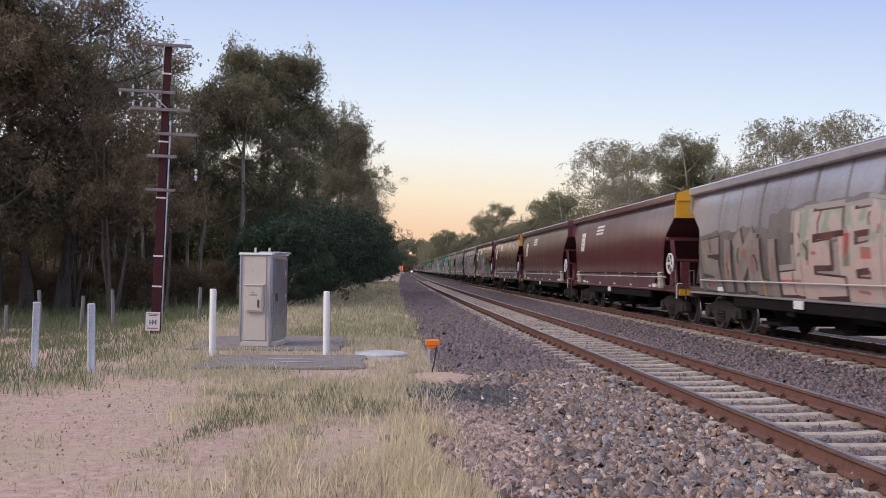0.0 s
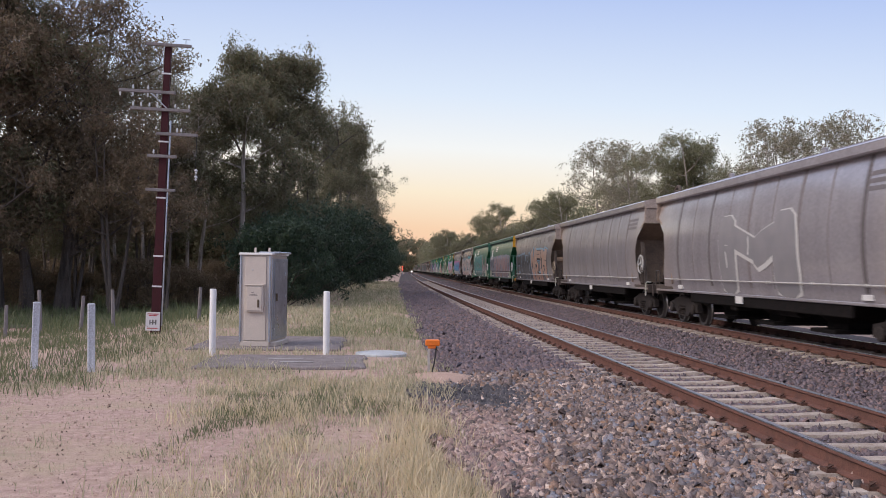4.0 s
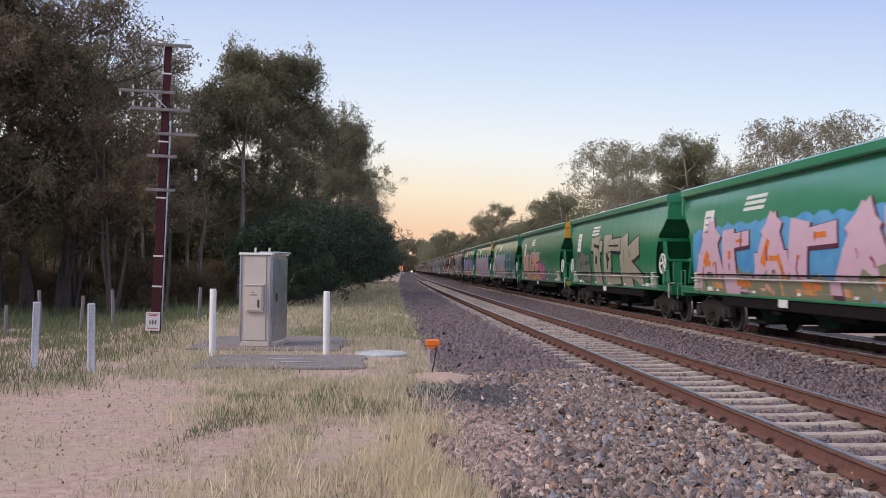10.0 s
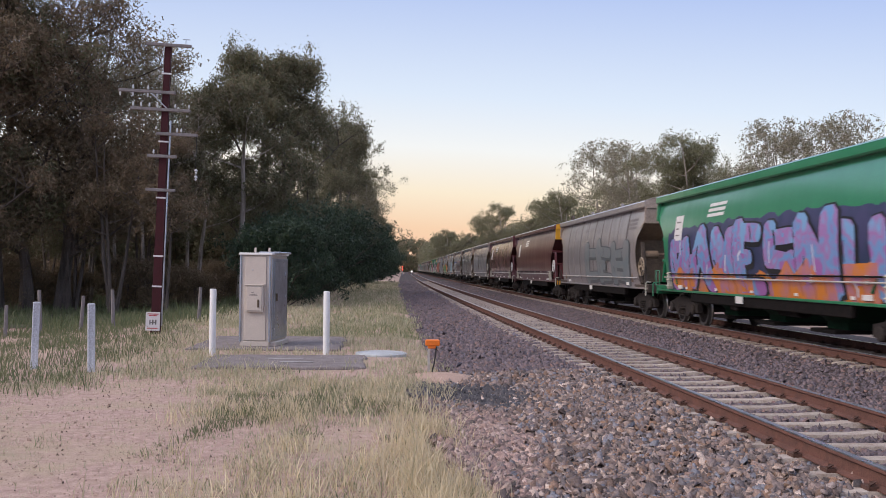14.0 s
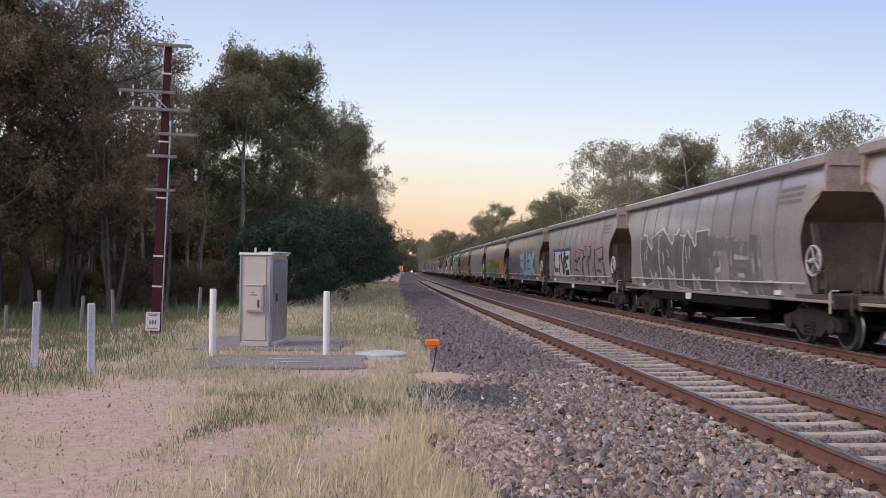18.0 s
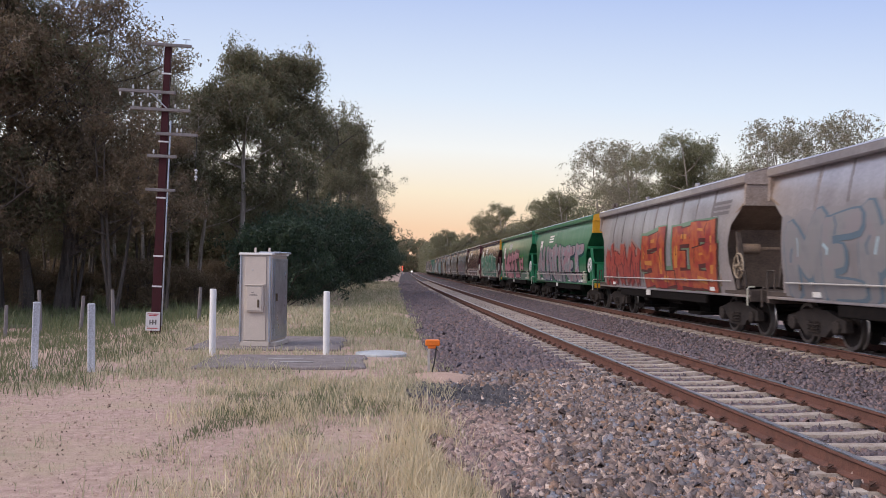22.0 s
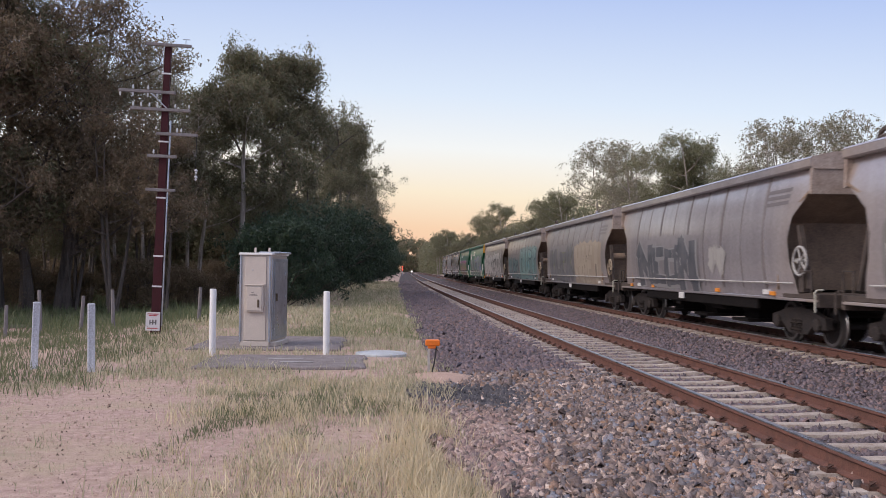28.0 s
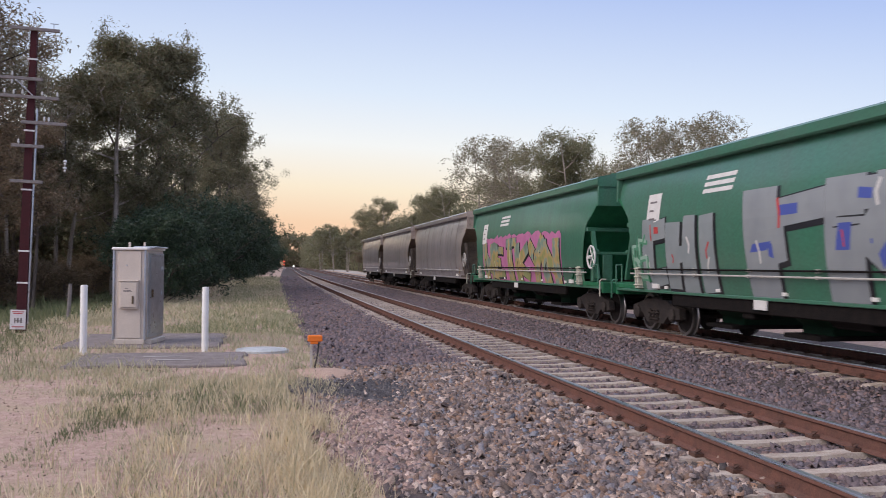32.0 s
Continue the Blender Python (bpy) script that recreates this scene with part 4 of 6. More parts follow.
# ---- sprayed paintings: each is a set of broad strokes with outlines over a cloud of background paint ----
def spray(name, colors, scale=2.0):
    """Spray paint that drifts from colour to colour."""
    colors = colors * 2 if len(colors) == 1 else colors
    m = bpy.data.materials.new(name)
    nt, bsdf = nodes_of(m)
    N, K = nt.nodes, nt.links
    tc = N.new("ShaderNodeTexCoord")
    n = N.new("ShaderNodeTexNoise")
    n.inputs["Scale"].default_value, n.inputs["Detail"].default_value = scale, 2
    K.new(tc.outputs["Object"], n.inputs["Vector"])
    r = N.new("ShaderNodeValToRGB")
    el = r.color_ramp.elements
    while len(el) < len(colors):
        el.new(0.5)
    for i, (e, c) in enumerate(zip(el, colors)):
        e.position, e.color = (0.34 + 0.32 * i / max(1, len(colors) - 1)), (*c, 1)
    sep = N.new("ShaderNodeSeparateXYZ")
    fade = N.new("ShaderNodeMath")
    fade.operation, fade.inputs[1].default_value = "MULTIPLY_ADD", 0.13
    K.new(tc.outputs["Object"], sep.inputs[0])
    K.new(sep.outputs["Z"], fade.inputs[0])
    both = N.new("ShaderNodeMath")
    both.operation, both.inputs[1].default_value = "ADD", -0.247
    K.new(n.outputs["Fac"], both.inputs[0])
    K.new(both.outputs[0], fade.inputs[2])
    K.new(fade.outputs[0], r.inputs["Fac"])
    K.new(r.outputs["Color"], bsdf.inputs["Base Color"])
    bsdf.inputs["Roughness"].default_value = 0.5
    bsdf.inputs["Specular IOR Level"].default_value = 0.3
    bsdf.inputs["Coat Weight"].default_value = 0.7
    bsdf.inputs["Coat Roughness"].default_value = 0.22
    return m


M_reflect = surface("orange_reflector", (0.85, 0.30, 0.04), rough=0.4, vary=0.1, scale=6, fine=40, bump=0.0)
PAINTS = {}


def paint_of(colors):
    key = str(colors)
    if key not in PAINTS:
        PAINTS[key] = spray("spray_paint", colors)
    return PAINTS[key]


def ribbon(b, pts, width, off, slot):
    """A broad stroke with mitred corners on the near side sheet."""
    P = [Vector(p) for p in pts]
    fine = []
    for p, q in zip(P, P[1:]):
        n = max(1, int(abs(q.y - p.y) / .12))
        fine += [p.lerp(q, k / n) for k in range(n)]
    P = fine + [P[-1]]
    left, right = [], []
    for i, p in enumerate(P):
        d0 = (P[i] - P[i - 1]).normalized() if i else (P[1] - P[0]).normalized()
        d1 = (P[i + 1] - P[i]).normalized() if i < len(P) - 1 else d0
        n = Vector((-(d0 + d1).y, (d0 + d1).x))
        n = n.normalized() if n.length > 1e-4 else Vector((-d0.y, d0.x))
        k = min(1.6, 1 / max(.45, n.dot(Vector((-d0.y, d0.x)))))
        ext = d0 * (-width * .5 if i == 0 else width * .5 if i == len(P) - 1 else 0)
        left.append(p + ext + n * width * .5 * k)
        right.append(p + ext - n * width * .5 * k)
    rows = [[(-(side_x(q.y) + off), q.x, q.y) for q in (a, c)] for a, c in zip(left, right)]
    b.loft(rows, closed=False, slot=slot)


def cloud(b, y0, y1, z0, z1, rs, off, slot, bumps=14):
    """A scalloped patch of background paint."""
    top, bottom = [], []
    n, wob = bumps * 4, rs.uniform(.8, 2.0)
    for k in range(n + 1):
        t = k / n
        y = y0 + (y1 - y0) * t
        sc = abs(math.sin(t * bumps * math.pi + wob * math.sin(t * 9 + wob * 5))) * (.05 + .07 * abs(math.sin(t * 17 + wob)))
        arch = (1 - (2 * t - 1) ** 4) * .12
        top.append((y, min(3.3, z1 - .12 + arch + sc + rs.uniform(-.03, .03))))
        bottom.append((y, z0))
    rows = [[(-(side_x(z0 + (zt - z0) * q / 14) + off), y, z0 + (zt - z0) * q / 14) for q in range(15)] for (y, zt) in top]
    b.loft(rows, closed=False, slot=slot)


# fat letter-like forms in a unit cell; they are jittered, mirrored and overlapped into unreadable shapes
FORMS = [
    [(0, 0), (.1, .9), (.35, 1), (.5, .75), (.65, 1), (.95, .95), (1, .05), (.7, 0), (.62, .4), (.5, .5), (.38, .38), (.3, 0)],
    [(0, .05), (0, .95), (.3, 1), (.35, .6), (.6, .95), (.95, .9), (.65, .5), (1, .05), (.6, 0), (.4, .35), (.32, 0)],
    [(.05, .1), (0, .8), (.3, 1), (.95, .95), (.95, .7), (.45, .68), (.45, .58), (.9, .55), (.9, .35), (.42, .34), (.42, .25), (1, .25), (.95, 0), (.3, 0)],
    [(.5, 0), (.1, .15), (0, .5), (.1, .85), (.5, 1), (.9, .85), (1, .5), (.9, .15)],
    [(0, .05), (.05, .3), (.55, .3), (.55, .4), (.1, .45), (0, .8), (.3, 1), (.95, .98), (.98, .75), (.45, .72), (.45, .64), (.9, .6), (1, .2), (.75, 0)],
    [(0, 0), (.3, 1), (.7, 1), (1, 0), (.68, 0), (.6, .22), (.4, .22), (.32, 0)],
    [(0, 1), (.02, .2), (.3, 0), (.7, 0), (.98, .2), (1, 1), (.66, .98), (.62, .38), (.5, .3), (.38, .38), (.34, .98)],
    [(0, 0), (.02, 1), (.35, 1), (.62, .5), (.64, 1), (1, 1), (.98, 0), (.66, 0), (.36, .5), (.34, 0)],
]


def rounded(pts, steps=3):
    """The outline with its corners eased (Catmull-Rom blended towards the corner cut)."""
    n, out = len(pts), []
    for i in range(n):
        p0, p1, p2 = Vector(pts[i - 1]), Vector(pts[i]), Vector(pts[(i + 1) % n])
        a, c = p1.lerp(p0, .28), p1.lerp(p2, .28)
        for k in range(steps):
            t = k / (steps - 1)
            out.append((a * (1 - t) ** 2 + p1 * (2 * t * (1 - t)) + c * t * t))
    return out


def grown(pts, d, z0, z1):
    """The outline moved outwards by d, kept between z0 and z1."""
    n, out = len(pts), []
    area = sum(pts[i - 1].x * pts[i].y - pts[i].x * pts[i - 1].y for i in range(n))
    s = 1 if area > 0 else -1
    for i in range(n):
        t = pts[(i + 1) % n] - pts[i - 1]
        nrm = Vector((t.y, -t.x)).normalized() * s if t.length > 1e-5 else Vector((0, 0))
        q = pts[i] + nrm * d
        out.append(Vector((q.x, min(z1, max(z0, q.y)))))
    return out


CUTS = (1.1, 1.25, 1.4, 1.55, 1.7, 1.85, 2.0, 2.3, 2.45, 2.6, 2.72)


def patch(b, outline, off, slot):
    bm = bmesh.new()
    bm.faces.new([bm.verts.new((0, q.x, q.y)) for q in outline])
    low, high = min(q.y for q in outline), max(q.y for q in outline)
    for z in CUTS:
        if not low < z < high:
            continue
        bmesh.ops.bisect_plane(bm, geom=bm.verts[:] + bm.edges[:] + bm.faces[:], plane_co=(0, 0, z), plane_no=(0, 0, 1))
    bm.verts.index_update()
    b.add([(-(side_x(v.co.z) + off), v.co.y, v.co.z) for v in bm.verts], [tuple(v.index for v in f.verts) for f in bm.faces], slot)
    bm.free()


def zigzag(rs, a, cw, lo, hi):
    """Fat tapering strokes that wander up and down across a cell, some ending in an arrow."""
    h, sw = hi - lo, cw * rs.uniform(.20, .28)
    n, up = rs.choice((3, 4, 4, 5)), rs.random() < .5
    pts = []
    for k in range(n):
        z = rs.uniform(.72, 1.0) if (k % 2 == 0) == up else rs.uniform(0, .28)
        pts.append(Vector((a + cw * (.08 + .84 * k / (n - 1) + rs.uniform(-.10, .10)), lo + h * z)))
    pairs = list(zip(pts, pts[1:]))
    m = lo + h * rs.uniform(.3, .65)
    pairs.append((Vector((a + cw * rs.uniform(-.05, .3), m)), Vector((a + cw * rs.uniform(.7, 1.1), m + h * rs.uniform(-.25, .25)))))
    out = []
    for j, (p, q) in enumerate(pairs):
        d = (q - p).normalized()
        nn = Vector((-d.y, d.x))
        w0, w1 = sw * rs.uniform(.75, 1.35), sw * rs.uniform(.6, 1.2)
        e = sw * .35
        poly = [p - d * e * rs.uniform(.2, 1.4) + nn * w0 * .5, p - d * e * rs.uniform(.2, 1.4) - nn * w0 * .5]
        if rs.random() < .35:
            poly += [q - nn * w1 * .5, q - nn * w1 * .95 - d * .03, q + d * w1 * 1.1, q + nn * w1 * .95 - d * .03, q + nn * w1 * .5]
        else:
            poly += [q + d * e * rs.uniform(.2, 1.6) - nn * w1 * .5, q + d * e * rs.uniform(.2, 1.6) + nn * w1 * .5]
        out.append(([Vector((v.x, min(2.79, max(.96, v.y)))) for v in poly], p, q, min(w0, w1)))
    return out


# letters as strokes over the nine points of a keypad: 1 2 3 along the top, 7 8 9 along the foot
GLYPHS = {"A": "72 29 46", "B": "17 13 36 64 69 97", "C": "31 17 79", "D": "71 12 26 68 87", "E": "31 17 79 45", "F": "31 17 45", "G": "31 17 79 96 65", "H": "17 39 46", "I": "28",
          "J": "39 97", "K": "17 34 49", "L": "17 79", "M": "71 15 53 39", "N": "71 19 93", "O": "13 39 97 71", "P": "71 13 36 64", "R": "71 13 36 64 59", "S": "31 14 46 69 97",
          "T": "13 28", "U": "17 79 93", "V": "18 83", "W": "17 75 59 93", "X": "19 37", "Y": "15 35 58", "Z": "13 37 79", "9": "31 14 46 39", "1": "28"}


def keypad(rs, ch, a, cw, lo, hi, weight):
    """The fat strokes of one letter in a cell whose leading edge is at a and that runs back by cw."""
    sw, flat = cw * weight * .82, min(cw * weight * .82, (hi - lo) * .23)
    x0, x1, z0, z1 = a - sw * .5, a - cw + sw * .5, lo + flat * .5, hi - flat * .5
    spot = {}
    for d in "123456789":
        n = int(d) - 1
        j = .22 if d in "5" else .12
        spot[d] = Vector((x0 + (x1 - x0) * (n % 3) / 2 + cw * rs.uniform(-j, j) * .5, z1 + (z0 - z1) * (n // 3) / 2 + (hi - lo) * rs.uniform(-.05, .05)))
    out = []
    for st in GLYPHS[ch].split():
        p, q = spot[st[0]], spot[st[1]]
        d = (q - p).normalized()
        nn = Vector((-d.y, d.x))
        th = sw * abs(d.y) + flat * abs(d.x)
        w0, w1 = th * rs.uniform(.85, 1.25), th * rs.uniform(.8, 1.2)
        e0, e1 = th * rs.uniform(.32, .6), th * rs.uniform(.32, .6)
        poly = [p - d * e0 + nn * w0 * .5, p - d * e0 - nn * w0 * .5, q + d * e1 - nn * w1 * .5, q + d * e1 + nn * w1 * .5]
        out.append(([Vector((v.x, min(2.79, max(.96, v.y)))) for v in poly], p, q, min(w0, w1)))
    return out


def graffiti(w, y0, y1, z0, z1, fill, outline, seed, letters=5, back=None, halo=None, shine=None, marks=None, chips=None, line=.085, style="wild", sill=True, word="", weight=.36, drop=True):
    """A sprayed piece: a cloud of background paint, and fat overlapping letters with outline, halo, patches of colour and shine."""
    rs = random.Random(seed)
    lift = .009 if w.name in GREYS else 0.0
    z0 = .985 if sill else z0
    mats = [paint_of(fill), paint_of(outline), paint_of(halo or outline), paint_of(shine or outline), paint_of(marks or outline), paint_of(chips or marks or fill[::-1])]
    if back:
        b = Build()
        cloud(b, y0 - .25, y1 + .25, max(.955, z0 - .1), z1 + .2, rs, .003 + lift, 0, bumps=max(6, int((y1 - y0) * 1.5)))
        part("graffiti_background", b, paint_of(back), w, "sprayed background patch of paint")
    letters = len(word) or letters
    cell = (y1 - y0) / letters
    line = min(line, .05 + .04 * cell)
    for i in range(letters):
        b = Build()
        cw = cell * (rs.uniform(1.02, 1.16) if word else rs.uniform(1.1, 1.35))
        a = y0 + cell * i - (cw - cell) / 2
        lo, hi = z0 + rs.uniform(-.03, .1), z1 + rs.uniform(-.16, .12)
        t = (i % 2) * .007 + lift
        if style == "block" and not word:
            form = FORMS[rs.randrange(len(FORMS))]
            flip, over, lean = rs.random() < .5, rs.random() < .5, rs.uniform(-.22, .22)
            pts = []
            for px, pz in form:
                px, pz = 1 - px if flip else px, 1 - pz if over else pz
                px, pz = px + rs.uniform(-.18, .18), pz + rs.uniform(-.12, .12)
                pts.append((a + cw * px + lean * (pz - .5), min(2.78, lo + (hi - lo) * pz)))
            shape = rounded(pts)
            if halo:
                patch(b, grown(shape, line * 2.3, .955, 2.84), .0035 + lift + i * .0002, 2)
            patch(b, grown([v + Vector((-.05, -.03)) for v in shape], line * 1.45, .957, 2.82), .0055 + t, 1)
            patch(b, grown(shape, -line * .25, .96, 2.8), .0075 + t, 0)
            strokes = []
        else:
            strokes = keypad(rs, word[i], y1 - cell * i + (cw - cell) / 2, cw, lo, hi, weight) if word else zigzag(rs, a, cw, lo, hi)
        for j, (poly, p, q, sw) in enumerate(strokes):
            u = t + j * .0003
            poly = rounded(poly) if style == "round" else poly
            if halo:
                patch(b, grown(poly, line * 2.0, .955, 2.84), .0035 + lift + i * .0001 + j * .00015, 2)
            patch(b, grown([v + Vector((-.05, -.035)) for v in poly] if drop else poly, line * 1.05, .957, 2.82), .0055 + u, 1)
            patch(b, grown(poly, line * .15, .96, 2.8), .0075 + u, 0)
            if rs.random() < (.8 if chips or not word else .3):
                f0, f1 = sorted((rs.uniform(.05, .5), rs.uniform(.4, .98)))
                nn = (q - p).normalized()
                nn = Vector((-nn.y, nn.x)) * sw
                c0, c1 = p.lerp(q, f0), p.lerp(q, f1)
                s0, s1 = rs.uniform(-.42, 0), rs.uniform(0, .42)
                quad = [c0 + nn * s0, c1 + nn * s0 * .6, c1 + nn * s1, c0 + nn * s1 * .7]
                patch(b, [Vector((v.x, min(2.78, max(.965, v.y)))) for v in quad], .0095 + u, 5)
        for n in range(2 if word else 4):
            x, z = a + cw * rs.uniform(.15, .85), lo + (hi - lo) * rs.uniform(.22, .72)
            h, bow = rs.uniform(.06, .24), rs.uniform(-.16, .16)
            if strokes:
                x, z = strokes[n % len(strokes)][1].lerp(strokes[n % len(strokes)][2], rs.uniform(.25, .75))
                bow *= .3
            ribbon(b, [(x, max(.97, z - h)), (x + bow, z), (x + rs.uniform(-.12, .12), min(2.74, z + h))], rs.uniform(.03, .075), .0115 + t, (4, 3)[n % 2] if shine else 4)
        part("graffiti_letter", b, mats, w, "spray-painted graffiti lettering")


WHITE, BLACK = [(.62, .60, .58)], [(.016, .016, .02)]
# Old buff overpaint; it also puts the lower sides' shade into the colour.
BUFF_SHADE = [(.22, .205, .215), (.275, .255, .265)]
SOOT = [(.155, .15, .165), (.21, .20, .215)]
ORANGE = [(.72, .20, .03)]
GREY_F, DARK_F = [(.30, .29, .30)], [(.07, .07, .075)]
PINK, BLUE, TEAL = [(.68, .22, .36)], [(.03, .22, .52)], [(.08, .38, .36)]
KINDS = ("grey maroon maroon maroon maroon grey grey grey faded faded grey grey green green green green green green grey maroon maroon "
         "grey grey grey grey grey grey grey green green maroon maroon grey grey grey grey grey grey faded faded grey grey grey").split()
YELLOW_ENDS = {1, 3, 8, 12, 14, 16, 19, 28, 30, 38}

VENTED = {0, 5, 7, 18, 25, 27, 33, 35, 36, 37}
protos, WAGONS, GREYS = {}, [], set()
for k, kind in enumerate(KINDS):
    key = (kind, k in YELLOW_ENDS, (k + 1) in YELLOW_ENDS and kind in ("green", "faded"), k in VENTED)
    at = Matrix.Translation((FAR_TRACK, START_Y + WAGON_LEN * (k - .5), RAIL_TOP))
    if key not in protos:
        w = build_wagon(*key)
        markings(w, kind)
        protos[key] = w
        w.matrix_basis = at
    else:
        w = copy_thing(protos[key], at)
    WAGONS.append(w)
    if kind == "grey":
        GREYS.add(w.name)

# what is sprayed on each wagon: wagon, rear end, front end, foot, top, fill, outline, then options
def art(k, y1, y0, z0, z1, fill, outline, **more):
    graffiti(WAGONS[k], y0, y1, z0, z1, fill, outline, 100 + k * 7 + int(y1 * 3), **more)


art(0, 5.9, 1.6, 1.22, 2.2, [(.22, .19, .17), (.30, .24, .21)], [(.06, .05, .05)], word="SIMU", shine=[(.45, .34, .10)], back=[(.13, .11, .10), (.19, .165, .15)], chips=[(.34, .14, .12)])
art(0, 1.7, -5.4, 1.22, 2.55, [(.52, .40, .36), (.50, .36, .33), (.46, .40, .36), (.30, .33, .26)], [(.06, .03, .03), (.16, .06, .05)], word="JEBRO", halo=[(.34, .30, .28)], chips=[(.58, .12, .11), (.10, .24, .17)], back=[(.13, .11, .10), (.19, .165, .15)], weight=.40)
art(4, 4.4, -2.4, 1.22, 2.5, [(.24, .11, .36), (.62, .20, .24), (.04, .26, .44), (.64, .24, .26)], BLACK, word="LUKS", back=[(.03, .13, .05), (.05, .19, .07)], shine=PINK, style="round", weight=.34)
art(4, -2.2, -5.0, 1.0, 1.7, [(.03, .13, .05), (.05, .17, .07)], [(.03, .11, .04)], letters=2, back=[(.03, .13, .05), (.05, .19, .07)])
art(5, 1.6, -2.4, 1.2, 2.5, [(.25, .24, .25), (.29, .27, .28)], WHITE, word="M", style="round", weight=.34, line=.07, sill=False)
art(7, 5.9, .3, 1.22, 2.25, [(.085, .085, .095), (.13, .13, .14)], [(.045, .045, .05)], word="CUNA", weight=.44, shine=[(.30, .40, .50)], halo=[(.24, .36, .48)])
art(7, .3, -4.7, 1.22, 2.55, [(.54, .30, .22), (.50, .34, .27), (.46, .33, .28)], [(.045, .045, .055)], word="VER", halo=[(.22, .38, .50)], chips=[(.07, .07, .08)], weight=.42, shine=WHITE)
art(8, 6.0, 3.4, 1.16, 2.3, [(.10, .12, .16), (.14, .15, .20)], [(.24, .26, .33)], word="CY19", back=[(.25, .28, .36), (.31, .31, .37)], weight=.26)
art(8, 3.2, -5.6, 1.16, 2.30, [(.46, .28, .24), (.42, .34, .38), (.46, .30, .28), (.38, .36, .42)], [(.14, .12, .17)], word="CHIEVRAT", back=[(.27, .31, .40), (.33, .33, .39)], chips=[(.46, .16, .12), (.22, .20, .38)], weight=.42, line=.05)
art(9, 5.4, -2.2, 1.25, 2.5, [(.045, .25, .24), (.09, .31, .31), (.04, .19, .19)], [(.10, .13, .14)], word="IEOR", halo=[(.26, .38, .40)], shine=WHITE, marks=[(.10, .09, .13)], weight=.46, sill=False)
art(9, -2.0, -5.6, 1.25, 2.2, [(.20, .05, .05), (.30, .32, .33), (.24, .08, .08)], [(.42, .42, .42)], word="N", weight=.34, chips=[(.35, .37, .38)], sill=False)
art(10, 5.9, -2.0, 1.2, 2.5, [(.70, .61, .60), (.66, .55, .53), (.68, .62, .62)], BLACK, word="KEYWE", back=[(.05, .33, .42), (.38, .34, .35)], chips=[(.70, .50, .44)], line=.075, weight=.38)
art(10, -2.0, -5.6, 1.25, 2.62, [(.72, .63, .62), (.68, .58, .58)], BLACK, word="BOS", back=[(.04, .34, .42), (.06, .40, .46)], style="round", weight=.36)
art(10, 5.6, -2.6, .98, 1.28, [(.68, .52, .47), (.68, .28, .14), (.62, .52, .50)], [(.68, .40, .30)], letters=9, line=.02)
art(11, 5.2, -4.8, 1.25, 2.3, [(.03, .24, .60), (.10, .42, .70), (.03, .18, .50)], [(.03, .03, .12)], word="WINNUE", halo=[(.66, .20, .40)], back=[(.64, .20, .40), (.60, .14, .34)], chips=[(.30, .56, .72)], shine=PINK, weight=.42)
art(11, 5.4, -5.0, .98, 1.26, [(.66, .62, .63), (.62, .50, .56)], [(.62, .58, .60)], letters=8, line=.02)
art(12, 5.7, -5.4, 1.3, 2.35, [(.62, .40, .50), (.64, .44, .53), (.60, .42, .50)], [(.10, .03, .05)], word="ACACAO", back=[(.07, .27, .54), (.12, .36, .60)], chips=ORANGE, marks=[(.30, .04, .08)], line=.06, weight=.46)
art(12, 5.2, -5.2, .98, 1.30, [(.22, .22, .14), (.26, .25, .17)], [(.22, .22, .14)], letters=8, chips=[(.68, .28, .08), (.62, .44, .46)], line=.03)
art(13, 5.3, 3.0, 1.1, 2.2, [(.13, .15, .12), (.19, .21, .17)], [(.05, .08, .05)], word="KS", weight=.3, sill=False)
art(13, 3.0, -4.4, 1.05, 2.6, [(.34, .32, .23), (.40, .37, .28)], [(.02, .025, .02)], word="TEK", marks=BLACK, weight=.46, line=.10, sill=False)
art(14, 5.2, -.2, 1.2, 2.35, [(.66, .34, .12), (.70, .42, .14), (.68, .50, .42), (.66, .26, .34)], [(.12, .03, .10)], word="MUZE", halo=[(.66, .54, .56)], chips=[(.70, .62, .60), (.62, .14, .30)], weight=.42)
art(14, -.2, -1.6, 1.0, 1.9, [(.60, .12, .28), (.64, .18, .34)], [(.05, .10, .30)], letters=1)
art(15, 5.4, -.9, 1.25, 2.45, [(.62, .36, .24), (.60, .44, .38), (.26, .44, .58)], [(.10, .30, .50)], word="EORK", halo=[(.20, .42, .58)], chips=[(.28, .48, .62)], weight=.40)
art(15, -1.1, -5.4, 1.2, 2.7, [(.03, .10, .14), (.04, .16, .20)], [(.34, .52, .60)], word="FEA", weight=.34, halo=[(.05, .24, .22)])
art(16, 5.3, -4.8, 1.18, 2.28, [(.38, .16, .44), (.62, .26, .52), (.12, .38, .42), (.56, .32, .56)], BLACK, word="NAKO", back=[(.62, .47, .31), (.60, .45, .29)], chips=[(.58, .20, .14), (.12, .40, .44), (.26, .10, .36)], shine=[(.14, .38, .42)], weight=.50, line=.06)
art(17, 5.5, -5.6, 1.18, 2.45, [(.36, .14, .40), (.14, .34, .60), (.38, .18, .42), (.20, .38, .62)], BLACK, word="RANESNU", back=[(.03, .045, .10), (.06, .06, .14)], shine=[(.6, .6, .7)], style="round", weight=.44)
art(17, 5.3, -5.4, .98, 1.35, [(.66, .22, .03), (.40, .18, .34)], [(.50, .16, .06)], letters=6, line=.03)
